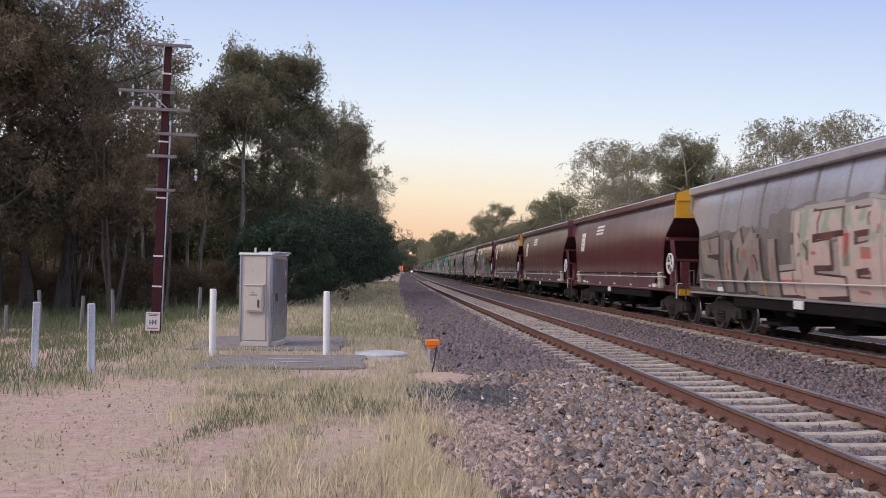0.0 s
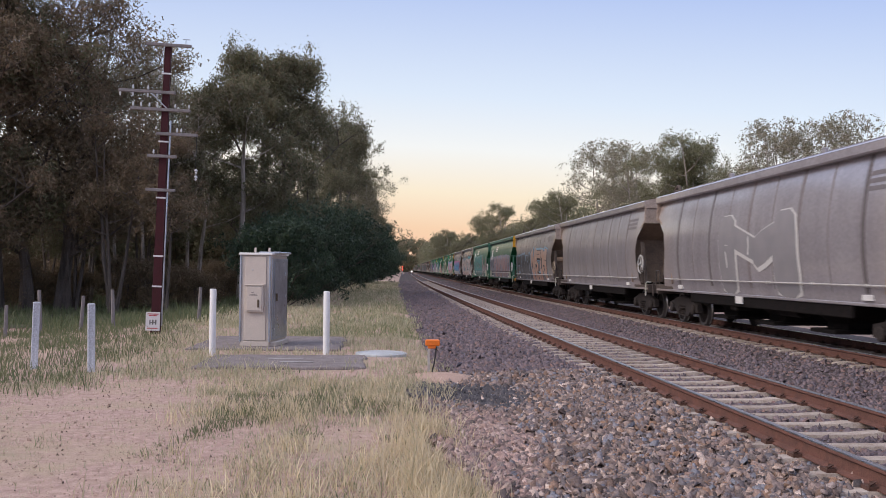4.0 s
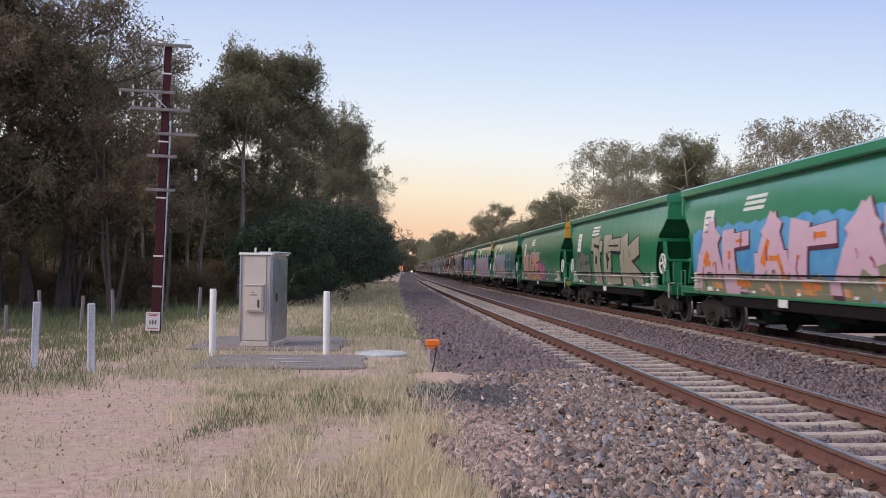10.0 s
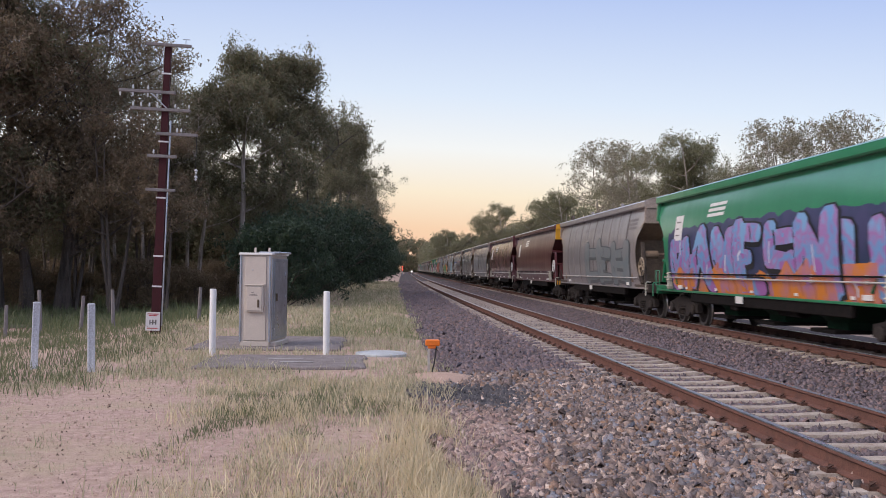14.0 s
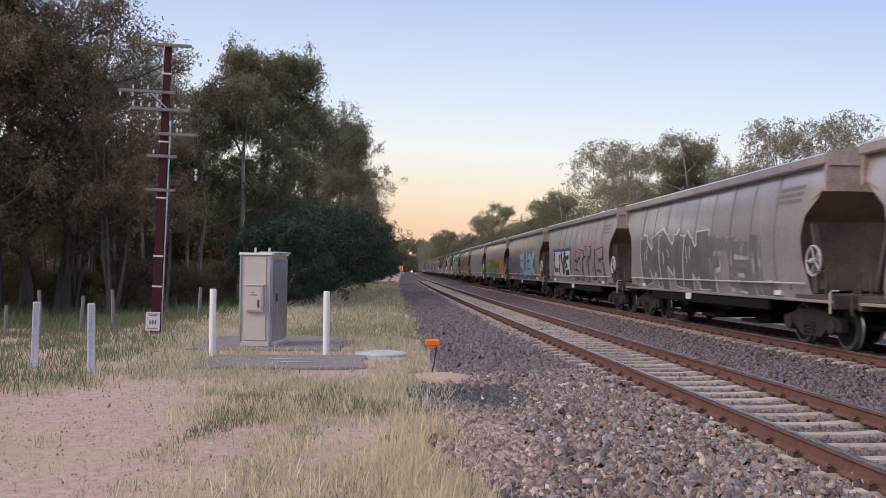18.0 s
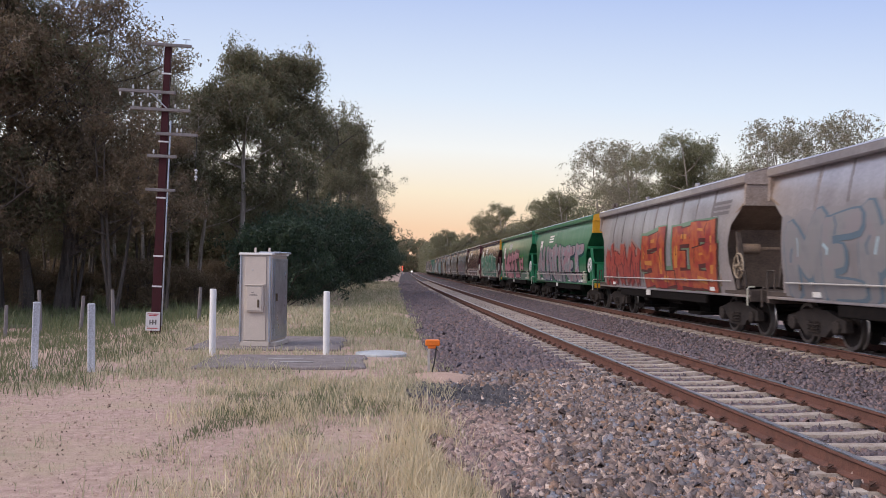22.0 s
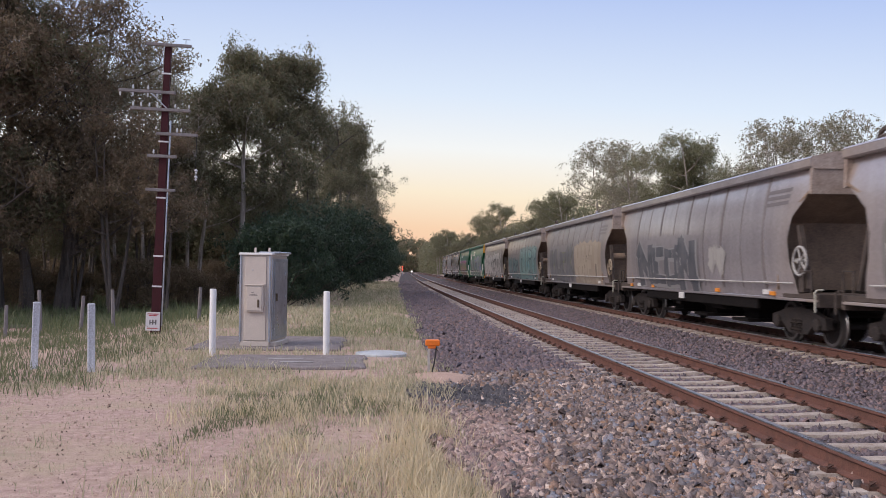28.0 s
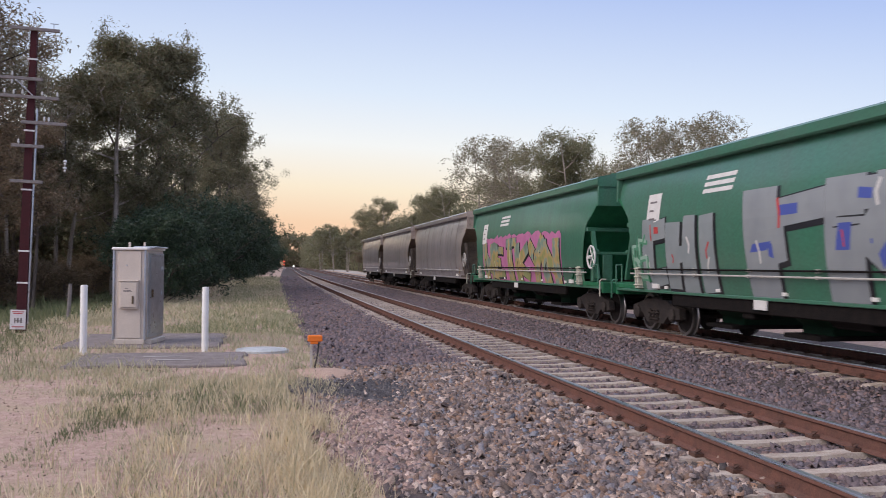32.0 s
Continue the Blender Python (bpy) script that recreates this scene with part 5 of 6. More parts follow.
art(18, 1.2, -5.2, 1.15, 2.3, [(.17, .205, .225), (.22, .225, .235)], [(.10, .11, .12)], word="CEB", style="round", sill=False)
art(21, 5.6, 1.2, 1.15, 2.45, [(.16, .17, .195), (.21, .21, .23)], [(.05, .06, .10), (.40, .43, .47)], word="EUOR", shine=[(.34, .44, .52)], back=BUFF_SHADE, style="round", weight=.40, sill=False)
art(21, .4, -5.6, 1.1, 2.35, [(.15, .155, .18), (.20, .20, .22)], [(.44, .46, .50), (.05, .06, .09)], word="CHUW", shine=[(.12, .12, .16)], back=BUFF_SHADE, style="round")
art(22, 4.8, -1.0, 1.2, 2.35, [(.10, .10, .11), (.15, .148, .155)], [(.60, .59, .58)], word="MMM", weight=.42, line=.075, drop=False, sill=False)
art(22, -1.0, -5.0, 1.0, 2.3, [(.13, .125, .13), (.19, .18, .185)], [(.52, .50, .49), (.10, .09, .09)], word="FSL", sill=False)
art(23, 4.7, 1.2, 1.3, 2.2, BLACK, WHITE, word="LIVE", back=[(.60, .58, .58)], weight=.34, line=.03, sill=False)
art(23, .3, -5.2, 1.1, 2.35, [(.21, .20, .22), (.28, .265, .28)], [(.05, .05, .06)], word="ETTIS", halo=[(.44, .20, .20)], weight=.40, sill=False)
art(24, 5.9, .8, 1.2, 2.1, [(.11, .115, .13), (.16, .16, .18)], [(.065, .065, .075)], letters=4, back=SOOT, sill=False)
art(24, .9, -4.4, 1.1, 2.55, [(.24, .44, .56), (.32, .52, .62)], [(.06, .10, .15)], word="RUSK", shine=WHITE, back=SOOT, style="round", weight=.28, sill=False)
art(25, 5.9, .4, .98, 1.95, [(.02, .15, .06), (.05, .20, .05), (.20, .34, .05)], [(.02, .07, .02)], word="OSAB", back=[(.60, .19, .03), (.54, .20, .05)], style="round", weight=.46)
art(25, .2, -3.6, .98, 2.05, [(.02, .15, .06), (.05, .20, .05), (.20, .34, .05)], [(.02, .07, .02)], word="MUCE", back=[(.60, .19, .03), (.54, .20, .05)], style="round", weight=.46)
art(25, -3.6, -5.6, 1.4, 2.2, [(.66, .20, .02), (.60, .20, .03)], [(.62, .19, .03)], letters=2, sill=False)
art(26, 6.0, -5.4, 1.1, 2.45, [(.225, .22, .235), (.25, .245, .255), (.26, .235, .25)], [(.12, .17, .22)], word="MEMORIES", shine=[(.40, .52, .58)], style="round", weight=.36, back=BUFF_SHADE)
art(27, 5.8, 1.4, 1.1, 2.3, [(.36, .05, .045), (.44, .10, .07)], [(.16, .035, .035)], letters=4, halo=[(.34, .22, .20)])
art(27, 1.0, -5.2, 1.1, 2.65, [(.34, .04, .035), (.46, .11, .04), (.30, .04, .04)], [(.10, .025, .025)], word="SLEB", chips=[(.56, .22, .05)], halo=[(.14, .23, .15)], weight=.46)
art(28, 5.8, -5.6, 1.2, 2.5, [(.27, .28, .32), (.36, .35, .38), (.40, .22, .28), (.29, .30, .33)], [(.025, .035, .10), (.02, .10, .08)], word="AUROREC", shine=WHITE, style="round", weight=.42)
art(29, 4.6, -2.3, 1.18, 2.45, [(.68, .25, .31), (.64, .30, .36)], [(.05, .012, .02)], word="HEFE", halo=[(.16, .07, .08)], style="round", weight=.40, line=.10)
art(29, -2.6, -3.9, 1.5, 2.15, [(.68, .25, .31), (.64, .30, .36)], [(.05, .012, .02)], word="O", halo=[(.10, .36, .06)], style="round", line=.09, sill=False)
art(30, 6.0, -4.8, 1.2, 2.55, [(.03, .22, .14), (.10, .36, .28), (.02, .12, .10), (.03, .26, .10)], [(.62, .66, .62)], word="EWANVAS", line=.10, weight=.42, drop=False, chips=[(.46, .34, .20), (.02, .07, .05), (.10, .34, .24)])
art(32, 5.4, -3.9, 1.1, 2.2, [(.26, .28, .32), (.36, .15, .14), (.22, .34, .42)], [(.10, .11, .14)], letters=6, back=BUFF_SHADE, sill=False)
art(33, 5.6, -5.4, 1.1, 2.2, [(.20, .185, .18), (.24, .225, .22)], [(.50, .48, .46), (.10, .09, .09)], word="GMILOOC", shine=[(.5, .48, .46)], style="round", weight=.30, line=.06)
art(34, 4.6, -.6, 1.1, 2.2, [(.085, .09, .105), (.14, .14, .155)], [(.30, .295, .30)], word="NEON", back=BUFF_SHADE, weight=.36, sill=False)
art(34, -1.8, -2.6, 1.5, 2.0, [(.42, .40, .38)], [(.36, .34, .33)], letters=1, sill=False)
art(35, 5.2, .0, 1.1, 2.4, [(.15, .155, .17), (.20, .195, .21)], [(.10, .105, .12), (.24, .24, .15)], word="KLEX", back=BUFF_SHADE, weight=.42, sill=False)
art(35, -.8, -5.2, 1.0, 2.4, [(.45, .38, .30), (.41, .34, .28)], [(.36, .30, .24)], word="HAFI", back=[(.36, .29, .23), (.40, .33, .26)], marks=[(.20, .16, .13)], weight=.42)
art(36, 5.4, .6, 1.1, 2.2, [(.13, .24, .25), (.20, .28, .28)], [(.07, .11, .13)], word="MUSEL", back=BUFF_SHADE, style="round")
art(36, .4, -5.5, 1.0, 2.6, [(.18, .36, .34), (.26, .42, .40), (.22, .32, .32)], [(.07, .14, .17)], word="OUET", back=[(.16, .28, .28), (.20, .26, .27)], chips=[(.14, .32, .38)], style="round", weight=.44)
art(37, 6.3, .6, 1.1, 2.7, [(.56, .53, .51), (.50, .48, .47)], [(.08, .08, .085)], word="MARK", line=.06, weight=.36, back=[(.30, .285, .28), (.24, .23, .23)])
art(37, .4, -4.9, 1.1, 2.7, [(.56, .53, .51), (.50, .48, .47)], [(.08, .08, .085)], word="ESTON", line=.06, weight=.36, back=[(.30, .285, .28), (.24, .23, .23)])
art(38, 5.3, 1.9, 1.14, 2.5, [(.24, .275, .285), (.28, .305, .315)], BLACK, word="CHI", shine=WHITE, marks=[(.52, .06, .06)], weight=.54, line=.07)
art(38, .9, -5.6, 1.14, 2.68, [(.24, .26, .28), (.28, .30, .315)], BLACK, word="FRA", shine=WHITE, marks=[(.52, .06, .06)], chips=[(.07, .10, .36)], weight=.54, line=.07)
art(38, 5.95, 5.2, 1.25, 2.05, [(.30, .45, .36)], [(.10, .30, .18)], word="RS", line=.015, weight=.2, sill=False)
art(39, 4.9, -4.0, 1.2, 2.25, [(.30, .32, .12), (.50, .34, .14), (.24, .34, .28), (.20, .26, .20)], BLACK, word="WETKYN", back=[(.58, .20, .40), (.52, .16, .34)], shine=[(.6, .56, .3)], weight=.42, line=.05)

# a blue frame round the white panel on one grey wagon, and orange reflectors on the sills of three
b = Build()
for p in ([(.9, 1.3), (.9, 2.42)], [(5.0, 1.3), (5.0, 2.42)], [(.9, 2.42), (5.0, 2.42)]):
    ribbon(b, p, .13, .02, 0)
part("painted_frame", b, paint_of([(.03, .08, .30)]), WAGONS[23], "blue painted frame round the lettering")
for k in (24, 34, 37):
    for y in (-5.2, -2.0, 3.4, 5.8):
        part("reflector", Build().block(-1.41, -1.33, y - .11, y + .11, .985, 1.07, 0.002), M_reflect, WAGONS[k], "orange reflector plate")


# ---- the verge: cabinet, slabs, posts, pole, marker ----
M_cab = surface("cream_grey_cabinet_paint", (0.58, 0.51, 0.455), rough=0.42, vary=0.12, scale=3, fine=40, bump=0.03)
M_steel = surface("bare_galvanised_steel", (0.52, 0.55, 0.61), rough=0.30, metal=0.85, vary=0.25, scale=4, fine=40, bump=0.04)
M_slab = surface("worn_concrete_slab", (0.25, 0.215, 0.215), rough=0.95, vary=0.45, scale=3.5, fine=50, tint=(0.15, 0.125, 0.115), bump=0.4)
M_post_white = surface("white_painted_post", (0.80, 0.79, 0.78), rough=0.55, vary=0.08, scale=8, fine=50, bump=0.03)
M_post_old = surface("flaking_white_and_bare_timber", (0.36, 0.38, 0.44), rough=0.85, vary=0.5, scale=7, fine=40, tint=(0.70, 0.72, 0.78), streak=True, bump=0.3)
M_pole = surface("red_brown_steel_pole", (0.060, 0.014, 0.018), rough=0.7, vary=0.3, scale=5, fine=40, tint=(0.042, 0.018, 0.02), bump=0.1, spec=0.2)
M_arm = surface("weathered_timber_crossarm", (0.24, 0.22, 0.22), rough=0.85, vary=0.3, scale=8, fine=50, bump=0.3)
M_insul = surface("white_porcelain", (0.58, 0.58, 0.58), rough=0.2, vary=0.05, scale=8, fine=40, bump=0.0, coat=0.5)
M_orange = surface("orange_marker_plastic", (0.85, 0.20, 0.02), rough=0.45, vary=0.1, scale=6, fine=40, bump=0.02)
M_wire = surface("black_cable", (0.02, 0.018, 0.018), rough=0.6, vary=0.1, scale=6, fine=40, bump=0.0)
M_lid = surface("pale_concrete_lid", (0.52, 0.545, 0.565), rough=0.8, vary=0.25, scale=5, fine=50, bump=0.2)
M_plate = surface("worn_steel_cover", (0.40, 0.37, 0.36), rough=0.6, vary=0.4, scale=5, fine=50, bump=0.1)
M_gold = surface("brass_lock", (0.16, 0.12, 0.08), rough=0.4, metal=0.7, vary=0.2, scale=6, fine=40, bump=0.0)
M_sign = surface("white_sign_enamel", (0.70, 0.68, 0.69), rough=0.5, vary=0.1, scale=6, fine=40, bump=0.0)
M_red_print = surface("red_sign_print", (0.45, 0.05, 0.06), rough=0.5, vary=0.1, scale=6, fine=40, bump=0.0)


def slab(name, x0, x1, y0, y1, top, label):
    t = thing(name, label, "concrete slab", at=((x0 + x1) / 2, (y0 + y1) / 2, 0))
    hx, hy = (x1 - x0) / 2, (y1 - y0) / 2
    rs, pts = random.Random(int(x0 * 100)), []
    for (ax, ay), (bx, by) in zip(((-hx, -hy), (hx, -hy), (hx, hy), (-hx, hy)), ((hx, -hy), (hx, hy), (-hx, hy), (-hx, -hy))):
        for k in range(9):
            pts.append((ax + (bx - ax) * k / 9 + rs.uniform(-.05, .05), ay + (by - ay) * k / 9 + rs.uniform(-.06, .06)))
    body = Build()
    body.loft([[(px * 1.01, py * 1.01, -.12) for px, py in pts], [(px, py, top - .02) for px, py in pts], [(px * .985, py * .985, top) for px, py in pts]])
    part("slab_body", body, M_slab, t)
    return t


front_slab = slab("concrete_slab", -3.10, -0.30, 14.9, 17.0, 0.045, "worn grey concrete slab in front of the cabinet")
part("cover_plate", Build().block(-.30, .28, -.32, -.20, .045, .058, 0.004), M_plate, front_slab, "pale steel cover plate", at=(0.25, -0.05, 0))
part("cover_plate", Build().block(-.42, .2, -.10, .02, .045, .056, 0.004), M_plate, front_slab, "pale steel cover plate", at=(0.1, .32, 0))
back_slab = slab("concrete_slab", -3.9, -0.85, 18.2, 21.6, 0.05, "grey concrete footing slab under the cabinet")

CAB = thing("equipment_cabinet", "tall cream-grey metal trackside equipment cabinet on a slab", "cabinet", at=pose(-2.60, 18.75, .05, 0, 0, -10))
b = Build()
b.block(-.30, .30, -.02, .1, 0, .1, 0.01)
b.block(-.30, .42, .05, 1.0, 0, .09, 0.01)
part("plinth", b, M_cab, CAB)
part("cabinet_body", Build().block(-.31, .33, .0, 1.12, .09, 1.86, 0.012), M_cab, CAB)
b = Build()
b.block(-.225, .225, -.025, .002, .12, 1.84, 0.008)
door = part("front_door", b, M_cab, CAB)
for x in (-.315, .30):
    part("corner_flange", Build().block(x - .02, x + .02, -.03, .05, .09, 1.86, 0.006), M_steel, CAB)
part("side_panel", Build().block(.333, .352, .02, 1.10, .13, 1.80, 0.006), M_steel, CAB, "bare metal side panel")
sd = part("side_door", Build().block(.352, .366, .14, .90, .2, 1.74, 0.006), M_steel, CAB)
part("side_handle", Build().block(.366, .40, .2, .24, .92, 1.08, 0.008), M_gold, sd)
for z in (.45, 1.0, 1.5):
    part("hinge", Build().turn([(z - .05, .014), (z + .05, .014)], 8, "z", center=(.372, .88, 0)), M_steel, sd)
b = Build()
b.block(-.35, .36, -.06, 1.16, 1.86, 1.915, 0.015)
lid = part("cabinet_roof", b, M_post_white, CAB, "white folded metal roof")
part("roof_cap", Build().block(.02, .46, .12, 1.0, 1.90, 1.94, 0.012), M_steel, CAB, "raised metal roof cap")
for x, y in ((-.03, .05), (.22, .2)):
    part("lifting_lug", Build().block(x - .022, x + .022, y - .01, y + .01, 1.92, 2.02, 0.006), M_cab, CAB)
b = Build()
b.block(-.17, .19, -.105, -.025, .70, 1.26, 0.012)
box = part("meter_box", b, M_cab, CAB, "small box with its own door on the front")
part("box_hood", Build().block(-.185, .205, -.125, -.02, 1.24, 1.265, 0.006), M_cab, box)
part("box_door", Build().block(-.145, .165, -.118, -.104, .73, 1.22, 0.006), M_cab, box)
b = Build()
b.block(.08, .115, -.14, -.118, .80, .96, 0.005)
part("box_lock", b, M_gold, box, "dark latch with a padlock")
b = Build()
for i, (x0, x1, z) in enumerate(((-.06, .0, 1.10), (-.09, .06, 1.06), (-.09, .08, 1.04))):
    b.box(x0, x1, -.1195, -.118, z, z + .012)
part("box_print", b, M_logo_faint, box, "faint rows of small print")
part("front_rivet", Build().turn([(-.012, .012), (.0, .014)], 8, "y", center=(-.06, -.026, 1.56)), M_steel, door)


def round_post(x, y, h, r, mat, name, label, cat, group, lean=0.0):
    t = thing(name, label, cat, group, at=pose(x, y, ground_z(x, y) - .02, 0, lean, 0))
    part("post_shaft", Build().turn([(-.1, r), (h - .02, r), (h - .005, r * .92), (h, r * .75)], 14, "z"), mat, t, smooth=True)
    return t


for x, y, h in ((-3.17, 17.2, 1.27), (-1.06, 17.3, 1.24)):
    p = round_post(x, y, h, .062, M_post_white, "bollard", "white-painted round post beside the concrete slab", "post", "white posts")
for x, y, h, ln in ((-5.59, 15.0, 1.11, 1.2), (-4.50, 14.4, 1.09, -.8)):
    t = thing("guide_post", "old square post with flaking white paint in the grass", "post", "flaking posts", at=pose(x, y, ground_z(x, y) - .03, 0, ln, 20))
    part("post_shaft", Build().block(-.055, .055, -.05, .05, -.1, h, 0.012), M_post_old, t)

# communication pole with its crossarms
POLE = thing("telegraph_pole", "tall red-brown steel telegraph pole with timber crossarms and insulators", "pole", at=pose(-5.62, 22.9, -.1, 0, 1.55, 4))
b = Build()
PH = 7.33


def tapered(name, y0, y1, w0, w1):
    b = Build()
    b.loft([[(-w, y0, z), (w, y0, z), (w, y1, z), (-w, y1, z)] for z, w in ((0, w0), (PH * .5, (w0 + w1) / 2), (PH, w1))])
    part(name, b, M_pole, POLE)


tapered("pole_flange", -.09, -.05, .112, .072)
tapered("pole_flange", .05, .09, .112, .072)
tapered("pole_web", -.052, .052, .10, .062)
b = Build()
b.tube([(.145, -.06, .3), (.145, -.06, 5.4)], .02, 8)
part("conduit", b, M_steel, POLE)
for z in (1.25, 2.0, 3.45, 4.85, 6.55):
    part("pale_band", Build().block(-.122, .122, -.097, -.088, z, z + .04, 0.003), M_sign, POLE)


def crossarm(z, x0, x1, pins, tall=.11, brace=None):
    a = part("crossarm", Build().block(x0, x1, -.17, -.092, z, z + .075, 0.008), M_arm, POLE)
    for x, up in pins:
        b = Build()
        b.turn([(z + .075, .010), (z + .12, .012)] if up else [(z + .0, .012), (z - .03, .012)], 6, "z", center=(x, -.13, 0))
        s, o = (1, z + .10) if up else (-1, z - .01)
        b.turn([(o, .026), (o + s * .035, .03), (o + s * .045, .021), (o + s * .075, .022), (o + s * .095, .012)], 10, "z", center=(x, -.13, 0))
        part("insulator", b, M_insul, a, smooth=True)
    if brace:
        part("arm_brace", Build().tube([brace[0], brace[1]], .014, 6), M_steel, a)


crossarm(7.24, -.52, .58, [], .1)
part("end_bracket", Build().tube([(.44, -.13, 7.31), (.44, -.13, 7.44), (.36, -.13, 7.44), (.54, -.13, 7.445)], .012, 6), M_steel, POLE)
crossarm(6.05, -1.12, .25, [(-1.08, False), (-.78, True), (-.78, False), (-.42, True), (-.42, False), (-.2, False)], brace=((-.33, -.14, 6.05), (.06, -.14, 5.68)))
crossarm(5.62, -.82, .62, [(-.76, True), (-.57, True), (-.37, True), (-.18, True), (.25, True), (.58, True)])
crossarm(5.02, -.18, .82, [(.32, True), (.42, True)])
drop = part("drop_wire", Build().tube([(.80, -.13, 5.02), (.81, -.13, 4.25)], .008, 5), M_wire, POLE)
for z in (4.22, 4.06):
    part("hanging_insulator", Build().turn([(z, .02), (z - .02, .04), (z - .05, .044), (z - .07, .02), (z - .10, .032), (z - .14, .01)], 10, "z", center=(.82, -.13, 0)), M_insul, drop, smooth=True)
crossarm(4.46, -.37, .34, [(-.22, True)])
crossarm(3.62, -.37, .34, [])
SIGN = thing("warning_sign", "small white sign with red and grey print fixed to the pole", "sign", at=pose(-5.65, 22.73, .08, 0, 1.5, 4))
b = Build()
b.block(-.17, .17, -.012, .012, 0, .46, 0.006)
part("sign_plate", b, M_sign, SIGN)
b = Build()
for z, x in ((.40, .13), (.36, .10), (.05, .13)):
    part("red_print", Build().box(-x, x, -.0145, -.0125, z, z + .022), M_red_print, SIGN, "row of red small print")
b = Build()
for x0, x1, z0, z1 in ((-.08, -.05, .15, .27), (-.02, .02, .15, .27), (.05, .09, .15, .27), (-.08, .09, .19, .21)):
    b.box(x0, x1, -.0145, -.0125, z0, z1)
part("grey_print", b, M_logo_faint, SIGN)

# round pit cover in the grass
PIT = thing("pit_cover", "flat round pale concrete pit cover lying in the grass", "pit cover", at=(-.02, 17.5, 0))
part("rim", Build().turn([(-.08, .50), (.035, .50), (.05, .48), (.05, .43), (.03, .42), (.03, .02)], 28, "z"), M_lid, PIT)
part("cover_disc", Build().turn([(.0, .41), (.045, .41), (.055, .39), (.055, .02)], 28, "z"), M_lid, PIT)

# cable marker with an orange cap and a looped cable
MARK = thing("cable_marker", "thin steel stake with an orange plastic cap and a black cable", "marker", at=(.80, 14.42, ground_z(.8, 14.42)))
part("stake", Build().block(-.075, -.035, -.02, .02, -.1, .52, 0.005), M_pale, MARK)
b = Build()
b.block(-.115, .115, -.06, .06, .49, .59, 0.015)
b.block(-.075, .05, -.05, .05, .45, .50, 0.01)
part("cap", b, M_orange, MARK, "orange plastic cap")
part("cable", Build().tube([(.06, 0, .48), (.055, 0, .38), (.03, -.02, .22), (.0, -.02, .10), (.03, -.03, .03), (.14, -.04, .02)], .011, 6), M_wire, MARK)

# the distant signal showing red, with a lamp post beyond it
M_red = bpy.data.materials.new("red_signal_light")
nt, bs = nodes_of(M_red)
bs.inputs["Emission Color"].default_value, bs.inputs["Emission Strength"].default_value = (1.0, 0.10, 0.05, 1), 2.2
bs.inputs["Base Color"].default_value = (0.5, 0.02, 0.02, 1)
M_lampw = bpy.data.materials.new("distant_white_light")
nt, bs = nodes_of(M_lampw)
bs.inputs["Emission Color"].default_value, bs.inputs["Emission Strength"].default_value = (1.0, 0.97, 0.92, 1), 1.6
SX, SY = 5.35, 250.0
SIG = thing("railway_signal", "distant railway signal showing two red lights beside the line", "signal", at=(SX, SY, 0))
part("mast", Build().turn([(-.2, .09), (2.6, .08)], 10, "z"), M_steel, SIG)
for z in (1.6, 2.4):
    hd = part("signal_head", Build().block(-.28, .28, -.1, .15, z - .32, z + .32, 0.05), M_black, SIG)
    part("lens", Build().turn([(-.16, .17), (-.12, .20), (-.1, .20)], 14, "y", center=(0, 0, z)), M_red, hd, "glowing red lens")
LAMP = thing("marker_light", "small white light on a short post between the tracks far off", "light", at=(8.05, 255, 0))
part("lamp_post", Build().turn([(-.1, .05), (1.0, .05)], 8, "z"), M_steel, LAMP)
part("lamp_head", Build().turn([(1.0, .05), (1.08, .2), (1.3, .2), (1.38, .05)], 10, "z"), M_lampw, LAMP, "glowing white lamp head")


# old fence stakes at the foot of the wood
for x, y, h, ln in ((-10.9, 27.0, .97, 2), (-9.9, 27.0, 1.35, -3), (-8.9, 27.4, 1.1, 4), (-7.9, 27.2, 1.2, -2), (-5.6, 28.0, 1.1, 3)):
    t = thing("fence_stake", "weathered grey timber fence stake at the edge of the wood", "post", "fence stakes", at=pose(x, y, ground_z(x, y) - .05, ln, ln, 10))
    part("stake_shaft", Build().tube([(0, 0, -.1), (.01, 0, h * .5), (0, .01, h)], [.06, .055, .05], 7), M_arm, t, smooth=True)


# ---- trees ----
M_bark = surface("pale_gum_bark", (0.46, 0.395, 0.345), rough=0.9, vary=0.5, scale=4, fine=30, tint=(0.17, 0.135, 0.11), streak=True, bump=0.4)
M_bark_mid = surface("grey_gum_bark", (0.27, 0.23, 0.205), rough=0.9, vary=0.5, scale=4, fine=30, tint=(0.10, 0.08, 0.07), streak=True, bump=0.4)
M_bark_dark = surface("dark_stringy_bark", (0.17, 0.135, 0.115), rough=0.95, vary=0.5, scale=5, fine=30, tint=(0.05, 0.04, 0.035), streak=True, bump=0.5)
M_leaf = palette("gum_leaves", [(0.105, 0.108, 0.058), (0.17, 0.16, 0.088), (0.23, 0.18, 0.12), (0.14, 0.145, 0.07), (0.26, 0.235, 0.145)], rough=0.55, through_light=0.35, vary=0.15, fine=3)
# These two lighter leaf palettes carry the paling of distant haze in their colour.
M_leaf_pale = palette("pale_gum_leaves", [(0.16, 0.155, 0.095), (0.27, 0.24, 0.16), (0.34, 0.27, 0.20), (0.21, 0.205, 0.12), (0.36, 0.31, 0.22)], rough=0.55, through_light=0.4, vary=0.15, fine=3)
